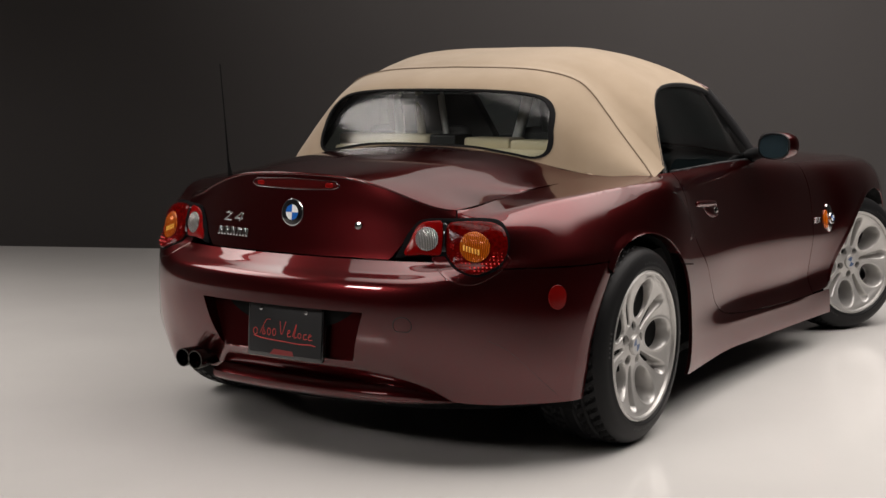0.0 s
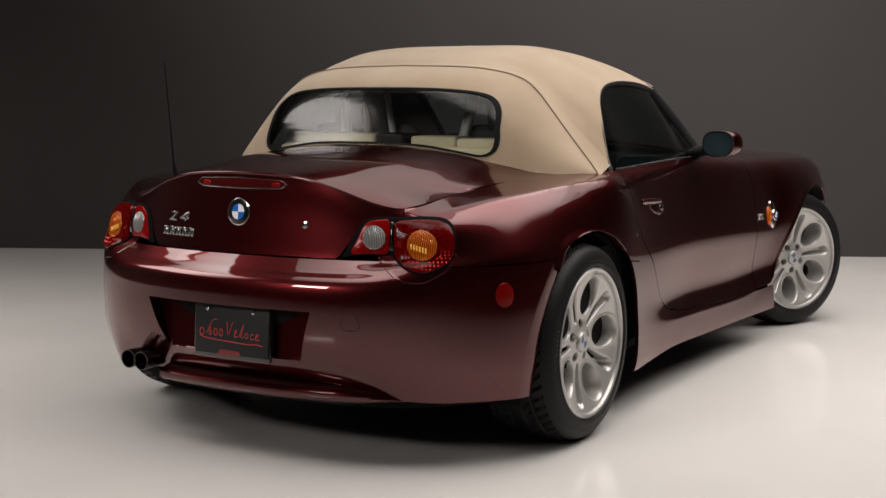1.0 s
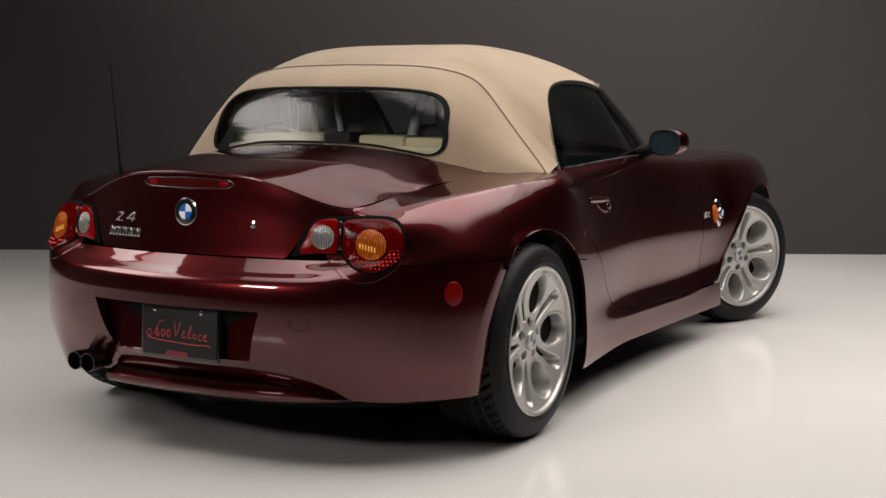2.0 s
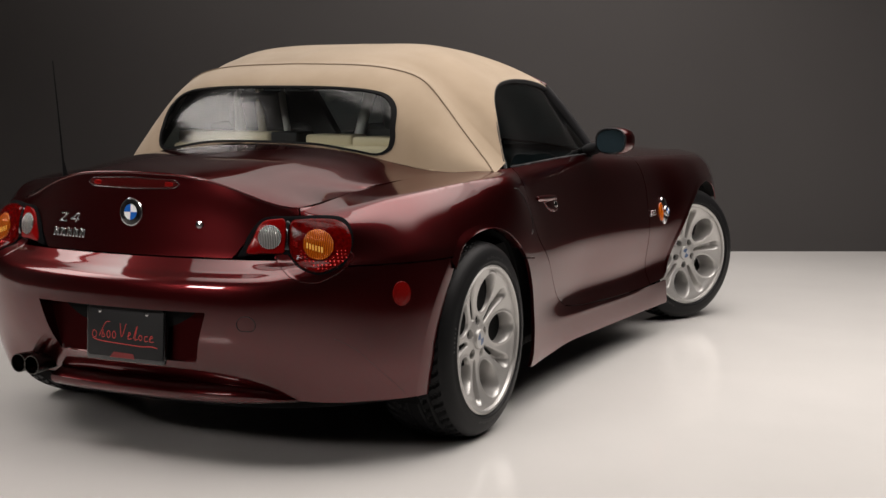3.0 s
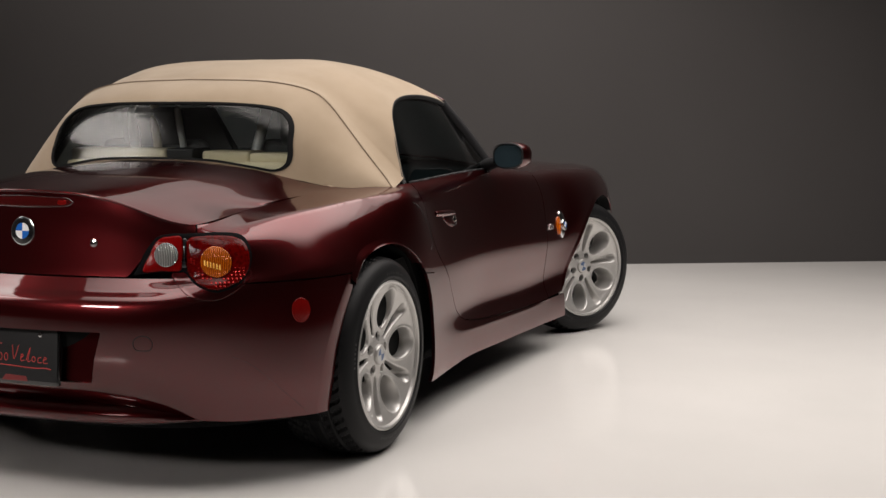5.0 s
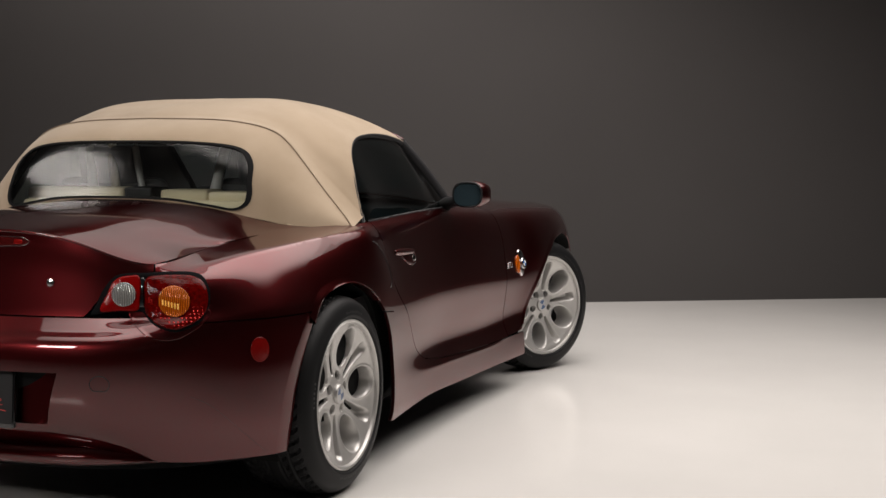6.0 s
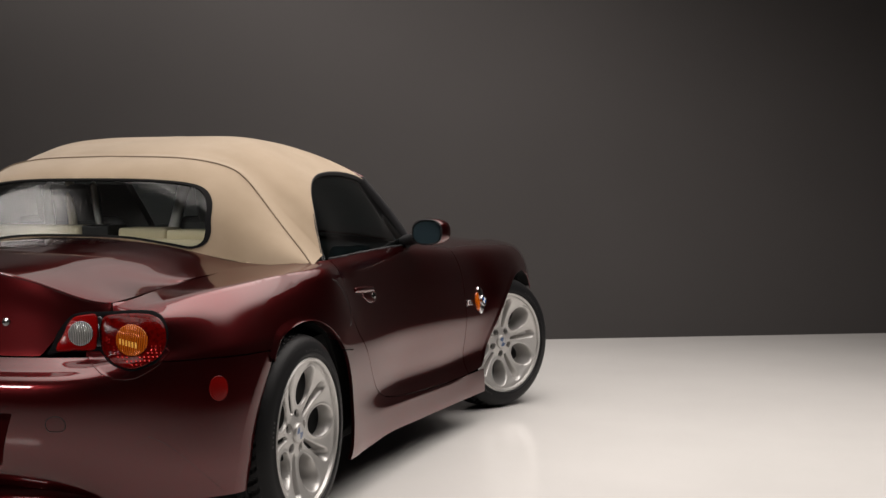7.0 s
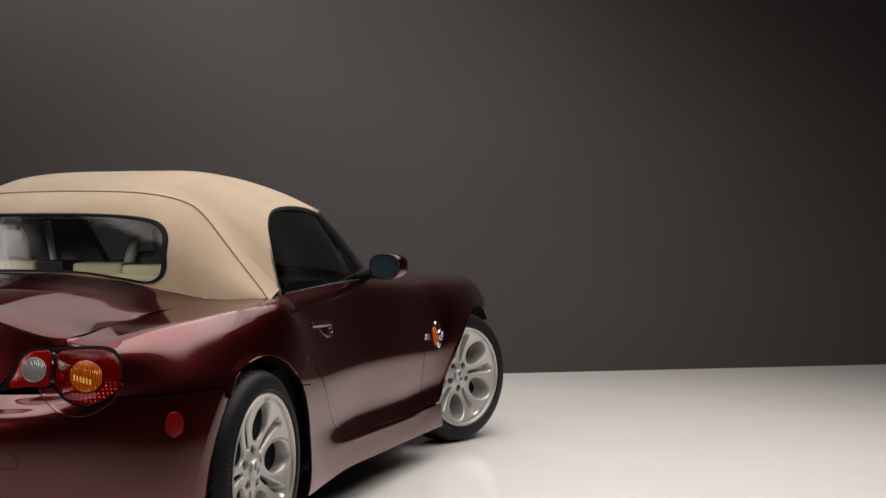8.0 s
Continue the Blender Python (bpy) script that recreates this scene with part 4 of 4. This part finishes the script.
# upper chrome strokes and the lower row of chrome blocks
bars(lid, on_belt, -.258, .720, [((-.042, .012), (-.010, .012)), ((-.012, .012), (-.048, -.012)), ((-.050, -.012), (-.016, -.012)),
                                 ((.036, .014), (.002, -.004)), ((.000, -.005), (.040, -.005)), ((.040, .014), (.024, -.013))], .0042, CHROME)
row = []
for k in range(5):
    x = -.066 + k * .029
    row += [((x, -.013), (x + .004, .013)), ((x + .006, .013), (x + .016, -.011)), ((x + .016, -.013), (x + .020, .012))]
bars(lid, on_belt, -.262, .674, row, .0072, CHROME)

# tow cap
q = np.linspace(0, 2 * math.pi, 28, endpoint=False)
tube("tow_cap_gap", belt(.433 + .028 * np.cos(q), z=.443 + .024 * np.clip(np.sin(q), -.8, 1), out=.0002), .0013, BLACK, car, closed=True, sides=6)

for k in (1, -1):
    low = catmull([(.684, .401), (.73, .378), (.769, .348), (.834, .288), (.923, .212)], 24)
    tube("bumper_joint", belt(k * low[:, 0], z=low[:, 1], out=.0001), .0004, BLACK, car, sides=6)

# Number plate on its carrier, in the recess.
plate_m = pose(.012, -.700, .388, 90 - 4, 0, 0) @ Matrix.Diagonal((1.03, 1.06, 1, 1))


def rounded_rect(w, h, r, n=6):
    out = []
    for cx, cy, a in ((w / 2 - r, h / 2 - r, 0), (-w / 2 + r, h / 2 - r, 90), (-w / 2 + r, -h / 2 + r, 180), (w / 2 - r, -h / 2 + r, 270)):
        out += [(cx + r * math.cos(radians(a + 90 * k / n)), cy + r * math.sin(radians(a + 90 * k / n))) for k in range(n + 1)]
    return out


plate = tagged(new("number_plate"), "charcoal show plate with red script strokes, screwed to the bumper", "number plate")
plate.matrix_world = plate_m
solid("carrier", rounded_rect(.262, .135, .006), .050, BLACK, plate, pose(0, 0, -.052), .001)
solid("plate_frame", rounded_rect(.284, .158, .010), .010, BLACKGLOSS, plate, pose(0, 0, -.004), .002, "black plate frame")
solid("plate_face", rounded_rect(.272, .142, .008), .0015, PLATE, plate, pose(0, .003, .0062), .0004, "charcoal plate face")
for x in (-.090, .080):
    solid("screw", disc_shape(.006, 16), .004, CHROME, plate, pose(x, .060, .0076), .001, "chrome plate screw")
    solid("screw_slot", [(-.0045, -.001), (.0045, -.001), (.0045, .001), (-.0045, .001)], .0005, BLACK, plate, pose(x, .060, .0116), 0)


def script(strokes, thick):
    for st in strokes:
        pts = catmull([(x, y, .0080) for x, y in st], 24)
        tube("red_stroke", pts, thick, REDINK, plate, sides=6)


# script-like strokes, with no letters in them
script([[(-.118, -.020), (-.085, -.026), (0, -.030), (.06, -.032), (.095, -.030), (.116, -.033)]], .0012)
script([[(-.112 + .008 * math.cos(k), -.008 + .010 * math.sin(k)) for k in np.linspace(0, 6, 9)],
        [(-.094, -.012), (-.072, .026), (-.055, .030)], [(-.080, .006), (-.084, -.014), (-.074, -.012), (-.080, -.002)]], .0011)
for cx in (-.060, -.040):
    script([[(cx + .006 * math.cos(k), -.006 + .010 * math.sin(k)) for k in np.linspace(0, 6.2, 9)]], .0011)
script([[(-.018, .028), (-.012, -.010), (.004, .028)], [(.010, -.008), (.020, .000), (.014, .004), (.012, -.014), (.024, -.012)],
        [(.030, -.012), (.044, .024), (.036, -.014), (.046, -.012)], [(.056 + .006 * math.cos(k), -.008 + .007 * math.sin(k)) for k in np.linspace(0, 6, 8)],
        [(.082, -.002), (.072, -.004), (.072, -.016), (.084, -.015)], [(.088, -.010), (.100, -.004), (.093, -.001), (.090, -.016), (.104, -.016)]], .0011)
solid("red_mark", [(-.055, -.070), (.036, -.070), (.030, -.056), (-.040, -.054)], .0008, FADED, plate, pose(0, 0, .0074), 0, "worn red mark")

# ---- valance under the bumper ----


def from_plan(s, inset, z):
    s, inset, z = np.broadcast_arrays(np.asarray(s, float), inset, z)
    a = np.abs(s)
    x = np.interp(a, RUN, PLAN[:, 0]) + inset * np.interp(a, RUN, INWARD[:, 0])
    y = np.interp(a, RUN, PLAN[:, 1]) + inset * np.interp(a, RUN, INWARD[:, 1])
    return np.stack([np.where(s < 0, -x, x), y, z], -1)


s = np.linspace(-.335, .66, 80)[:, None]
fade = np.clip((.66 - s) / .30, 0, 1) ** .8
prof = catmull([(.115, .252), (.085, .244), (.052, .230), (.044, .218), (.049, .203), (.072, .192), (.12, .187), (.24, .187)], 28)
edge_z = .226 - .02 * np.linspace(0, 1, 28)
P = from_plan(s, prof[None, :, 0] * fade + (prof[None, :, 0] * .5 + .045) * (1 - fade), prof[None, :, 1] * fade + (edge_z[None] - .012) * (1 - fade))
sheet("valance", P, PAINT, car, .006, flip=True, label="maroon lower bumper lip")
# underbody
bm = bmesh.new()
vs = [bm.verts.new(v) for v in from_plan(np.linspace(-4.4, 4.4, 120), .13, .17)]
bm.faces.new(vs)
got = bmesh.ops.extrude_face_region(bm, geom=list(bm.faces))
bmesh.ops.translate(bm, verts=[g for g in got["geom"] if isinstance(g, bmesh.types.BMVert)], vec=(0, 0, .03))
part("underbody", bm, VOID, car, "dark underbody")

# ---- exhaust ----


def exhaust(x, z):
    th = np.linspace(0, 2 * math.pi, 32, endpoint=False)
    pr = np.array([(.115, .024), (.06, .027), (.03, .029), (.0, .030), (-.003, .0295), (-.003, .027), (.05, .026), (.07, .027), (.07, .001)])
    P = np.stack([np.outer(np.cos(th), pr[:, 1]) + x, np.broadcast_to(pr[:, 0] - .708, (32, len(pr))), np.outer(np.sin(th), pr[:, 1]) + z], 2)
    tip = sheet("exhaust_tip", P, GUNMETAL, car, 0, "black chrome exhaust tip", wrap=True, flip=True)
    tube("pipe", [(x, -.62, z), (x, -.50, z), (x + .02, -.3, z + .01)], .028, GREY, tip)
    for k in (.018, .075):
        tube("clamp", [(x + .012 + k * .2, -.640 + k * .6, z + .030), (x + .016 + k * .2, -.640 + k * .6, z + .056)], [.013, .013], ALLOY, tip, "chrome clamp bolt", sides=12)


exhaust(-.357, .260)
exhaust(-.410, .262)

# ---- glass, pillars, mirrors ----
PILLAR = catmull([(.545, 1.290, 1.112), (.585, 1.335, 1.045), (.625, 1.385, .97), (.665, 1.43, .89), (.690, 1.462, .83)], 30)


def cabin_side(mirror):
    up = np.vstack([SIDE_EDGE, PILLAR[1:]])
    up = catmull(up[::4], 60)
    ly = np.linspace(.47, 1.47, 60)
    low = belt(run_at_y(ly), v=np.full(60, 9.0))
    low[:, 2] -= .01
    low[:, 0] -= .012
    up = up - (.010, 0, 0)
    w = np.linspace(0, 1, 12)[None, :, None]
    bow = (np.sin(np.pi * w) * .012) * np.array([1, 0, 0])
    sheet("side_window", low[:, None] * (1 - w) + up[:, None] * w + bow, GLASS, car, 0, "dark tinted side window", mirror=mirror)
    tube("window_seal", SIDE_EDGE + np.array([-.004, 0, -.004]), .009, BLACK, soft_top, mirror=mirror, sides=8)
    # pillar: painted outside, with a dark seal inside it
    tube("pillar", np.vstack([PILLAR[:1] + (0, -.05, .012), PILLAR]), np.linspace(.010, .016, 31), PAINT, car, mirror=mirror, sides=12)
    tube("pillar_seal", PILLAR + np.array([.006, -.022, -.006]), np.linspace(.022, .030, 30), BLACK, car, mirror=mirror, sides=10)
    # sill strip of the window
    ly = np.linspace(.45, 1.46, 50)
    tube("waist_seal", belt(run_at_y(ly), v=np.full(50, 9.0)) + np.array([-.006, 0, .0]), .006, BLACK, car, mirror=mirror, sides=6)


def door_mirror(mirror):
    m = new("door_mirror")
    m.parent = car
    k = -1 if mirror else 1
    n_u = 36
    th = np.linspace(0, 2 * math.pi, n_u, endpoint=False)

    def ring(y, fx, fz, cx=0.0):
        c, s_ = np.cos(th), np.sin(th)
        e = 2 / 2.6
        return np.stack([.862 + cx + .064 * fx * np.sign(c) * np.abs(c) ** e, 1.205 + y + 0 * th, .902 + .052 * fz * np.sign(s_) * np.abs(s_) ** e], 1)
    rings = [ring(.004, .84, .84), ring(-.006, .90, .90), ring(-.008, .96, .96), ring(.0, 1.0, 1.0), ring(.03, 1.03, 1.02, .004), ring(.07, .98, .95, .010),
             ring(.10, .80, .76, .014), ring(.118, .5, .46, .012), ring(.124, .01, .01, .01)]
    sheet("mirror_housing", np.stack(rings, 1), PAINT, m, 0, "maroon mirror housing", mirror=mirror, wrap=True, flip=True)
    # the glass is turned a little towards the driver
    bm = bmesh.new()
    bm.faces.new([bm.verts.new((v[0] * k, v[1] - .003 + .12 * (v[0] - .862) + .16 * (v[2] - .902), v[2])) for v in ring(.0, .88, .88)])
    part("mirror_glass", bm, MIRROR, m, "blue-tinted mirror glass")
    tube("mirror_rim", ring(-.006, .93, .93) * (k, 1, 1), .0045, BLACK, m, closed=True, sides=6)
    tube("mirror_foot", [(.70, 1.36, .842), (.74, 1.30, .862), (.80, 1.25, .875)], [.030, .026, .022], BLACK, m, mirror=mirror, sides=12, label="black mirror foot")


def door_handle(mirror, door):
    y = np.linspace(.565, .775, 24)
    P = belt(run_at_y(y), z=.722 - .012 * (y - .565) / .21, out=-.002)
    h = tube("handle", P, .008 + .005 * np.sin(np.pi * np.linspace(0, 1, 24)) ** .5, PAINT, door, "maroon pull handle", mirror=mirror, sides=12)
    patch("handle_cup", closed_curve([(run_at_y(.64), .70), (run_at_y(.70), .715), (run_at_y(.775), .705), (run_at_y(.79), .682), (run_at_y(.76), .664), (run_at_y(.70), .668)], 40),
          PAINT, door, .004, .0008, mirror, "maroon handle cup", dome=.9)
    patch("handle_lock", oval(run_at_y(.755), .688, .018, .012, 24), GUNMETAL, door, .004, .004, mirror, "dark chrome handle lock", dome=.8)


flap = closed_curve([(1.60, .775), (1.65, .778), (1.695, .758), (1.735, .720), (1.765, .680), (1.774, .645), (1.755, .615), (1.70, .60), (1.63, .60), (1.585, .62), (1.565, .67), (1.572, .73)], 72)
edge = flap[4:34]
tube("fuel_flap_gap", belt(edge[:, 0], z=edge[:, 1], out=.0002), .0012, BLACK, car, "dark gap round the fuel flap", sides=6)


def side_badge(mirror):
    s0 = run_at_y(1.955)
    lamp = patch("side_indicator", closed_curve([(s0 - .010, .555), (s0 + .002, .590), (s0 + .028, .595), (s0 + .040, .56), (s0 + .03, .522), (s0 + .002, .520)], 40),
                 AMBER, car, .010, .001, mirror, "amber side indicator")
    patch("side_indicator_rim", closed_curve([(s0 + .03, .606), (s0 + .055, .618), (s0 + .08, .60), (s0 + .086, .555), (s0 + .07, .515), (s0 + .04, .505)], 40),
          CHROME, lamp, .008, .002, mirror, "chrome indicator rim")
    b = roundel(car, (Matrix.Diagonal((-1, 1, 1, 1)) if mirror else Matrix()) @ on_belt(run_at_y(2.02), .558, .010), .025, "side_roundel")
    if not mirror:
        bars(car, on_belt, run_at_y(1.87), .560, [((-.035, -.012), (-.035, .012)), ((-.015, -.012), (-.005, .012)), ((.012, -.012), (.012, .012)), ((.03, -.012), (.034, .010))], .009, CHROME, name="model_bar")


for m, d in ((False, doors[0]), (True, doors[1])):
    cabin_side(m)
    door_mirror(m)
    door_handle(m, d)
    side_badge(m)

# windscreen and its header
u, w = rule(40, 14)
a = 2 * u - 1
top_x, low_x = .545, .69
X = a * (low_x + (top_x - low_x) * w)
Y = (1.462 + .20 * (1 - a * a)) * (1 - w) + (1.290 + .035 * (1 - a * a)) * w
Z = .835 + .07 * (1 - a * a) + (1.112 + .112 * (1 - np.abs(a) ** 2.4) - .835 - .07 * (1 - a * a)) * w
sheet("windscreen", np.stack([X, Y, Z], 2), GLASS, car, 0, "clear windscreen")
hx = np.linspace(-1, 1, 40)
tube("windscreen_header", np.stack([hx * .545, 1.295 + .035 * (1 - hx * hx), 1.108 + .112 * (1 - np.abs(hx) ** 2.4)], 1), .018, PAINT, car, sides=10)

# wheel housings
for y0, mid, r in ((0, .045, .375), (2.485, -.01, .41)):
    for k in (1, -1):
        th = np.linspace(-.35, math.pi + .35, 40)
        yy = y0 + mid + r * np.cos(th)
        reach = np.interp(yy, PLAN[:, 1], PLAN[:, 0]) - .05
        P = np.stack([k * (.50 + (reach[:, None] - .50) * np.linspace(0, 1, 6)[None]), np.outer(yy, np.ones(6)),
                      .30 + np.outer(np.sin(th), np.full(6, .385))], 2)
        sheet("wheel_housing", P, VOID, car, .004)
        bm = bmesh.new()
        bm.faces.new([bm.verts.new((.51 * k, y0 + mid + r * math.cos(t), .30 + .385 * math.sin(t))) for t in th])
        part("housing_wall", bm, VOID, car)

# antenna
tube("antenna", [(-.448, -.415, .800), (-.450, -.425, .842), (-.450, -.432, .880), (-.450, -.445, 1.02), (-.450, -.464, 1.202)],
     [.014, .008, .004, .0024, .0018], SEAL, car, "thin black whip antenna", sides=10)

# ---- cabin ----
LIGHTGREY = material("light_grey_plastic", (0.70, 0.70, 0.68), 0.5)
cabin = car


def block(name, x0, x1, y0, y1, z0, z1, mat, parent, bevel=.02, label="", shear=0.0):
    bm = bmesh.new()
    bmesh.ops.create_cube(bm, size=1)
    for v in bm.verts:
        c = v.co + Vector((.5, .5, .5))
        v.co = (x0 + (x1 - x0) * c.x, y0 + (y1 - y0) * c.y + shear * c.z, z0 + (z1 - z0) * c.z)
    bmesh.ops.bevel(bm, geom=list(bm.edges), offset=bevel, segments=3, affect="EDGES", profile=.6)
    return part(name, bm, mat, parent, label)


block("rear_shelf", -.46, .46, .16, .44, .80, .915, BEIGE, cabin, .02, "beige leather rear shelf")
block("shelf_roll", -.50, -.09, .24, .36, .905, .955, BEIGE, cabin, .02)
block("shelf_roll", .07, .26, .22, .34, .905, .950, BEIGE, cabin, .015)
block("shelf_roll", .27, .49, .20, .33, .905, .945, BEIGE, cabin, .015)
block("shelf_latch", -.06, .05, .20, .32, .905, .958, BLACK, cabin, .008, "black roof latch")
block("cabin_floor", -.62, .62, .42, 1.95, .25, .32, VOID, cabin, .01)
for x, lean, wide in ((-.390, -.016, .019), (-.165, -.045, .013), (.105, .066, .020)):
    tube("belt_post", catmull([(x, .50, .86), (x + lean * .45, .505, .96), (x + lean, .51, 1.09), (x + lean * 1.1, .53, 1.13)], 14), wide, LIGHTGREY, cabin, "light grey belt post", sides=12)
tube("seat_belt", catmull([(-.295, .50, .86), (-.296, .505, .95), (-.310, .51, 1.05), (-.325, .53, 1.12)], 14), .016, BEIGE, cabin, "beige seat belt guide", sides=12)
bm = bmesh.new()
back = [bm.verts.new((x, .56, z)) for x, z in ((-.20, .88), (.015, .88), (-.01, .95), (-.105, 1.10), (-.25, 1.10))]
bm.faces.new(back)
got = bmesh.ops.extrude_face_region(bm, geom=list(bm.faces))
bmesh.ops.translate(bm, verts=[g for g in got["geom"] if isinstance(g, bmesh.types.BMVert)], vec=(0, .05, 0))
bmesh.ops.recalc_face_normals(bm, faces=list(bm.faces))
bmesh.ops.bevel(bm, geom=list(bm.edges), offset=.008, segments=2, affect="EDGES", profile=.6)
part("roll_hoop_cover", bm, BLACK, cabin, "black cover behind the seats")
block("bulkhead", -.66, .66, .42, .47, .30, .86, GREY, cabin, .01)
block("dashboard", -.66, .66, 1.45, 1.75, .62, .86, GREY, cabin, .05, "dark dashboard")
for k in (-1, 1):
    seat = new("seat")
    seat.parent = cabin
    block("seat_cushion", k * .34 - .24, k * .34 + .24, .78, 1.28, .36, .52, BEIGE, seat, .05)
    block("seat_back", k * .34 - .24, k * .34 + .24, .66, .80, .45, .98, GREY, seat, .05, "dark seat back", shear=-.14)
    block("headrest", k * .34 - .13, k * .34 + .13, .52, .62, .95, 1.10, GREY, seat, .04, shear=-.03)
ring = [(-.34 + .18 * math.cos(q), 1.30 - .05 * math.sin(q), .74 + .17 * math.sin(q)) for q in np.linspace(0, 2 * math.pi, 32, endpoint=False)]
tube("steering_wheel", ring, .014, BLACK, cabin, closed=True)


def arch_lip(mirror):
    """The rolled edge of the rear wheel opening, from the bumper over the quarter panel to the sill."""
    keep = (OPENING[:, 1] > SEAM) | (OPENING[:, 0] > -.20) & (OPENING[:, 0] < .30) & (OPENING[:, 1] > .5)
    line = OPENING[keep][::3]
    away = line - np.array([.03, .30])
    away /= np.linalg.norm(away, axis=1, keepdims=True)
    cols = []
    for grow, out in ((.030, .0003), (.022, .0012), (.012, .0032), (.0045, .0046), (.001, .0040), (-.001, .001), (-.002, -.03)):
        back = np.clip((.10 - line[:, 0]) / .25, .12, 1)
        p = line + away * (grow * (.4 + .6 * back))[:, None] if grow > 0 else line + away * grow
        cols.append(belt(run_at_y(p[:, 0]), z=p[:, 1], out=out * (back if grow > .004 else 1)))
    sheet("arch_lip", np.stack(cols, 1), PAINT, car, 0, mirror=mirror, flip=True, angle=60)


arch_lip(False)
arch_lip(True)


# The lamp behind the car, whose image lies in the rear window: a white cloth in a deep black frame.
lamp_thing = tagged(new("studio_softbox"), "wide softbox lamp in a black frame, hung in the dark", "softbox")
lamp_thing.matrix_world = REAR
bm = bmesh.new()
for w, h, x, y in ((.03, 1.30, -1.425, 0), (.03, 1.30, 1.425, 0), (2.82, .03, 0, -.635), (2.82, .03, 0, .635)):
    got = bmesh.ops.create_cube(bm, size=1)
    for v in got["verts"]:
        v.co = (v.co.x * w + x, v.co.y * h + y, v.co.z * .30 + .06)
part("lamp_frame", bm, BLACK, lamp_thing)
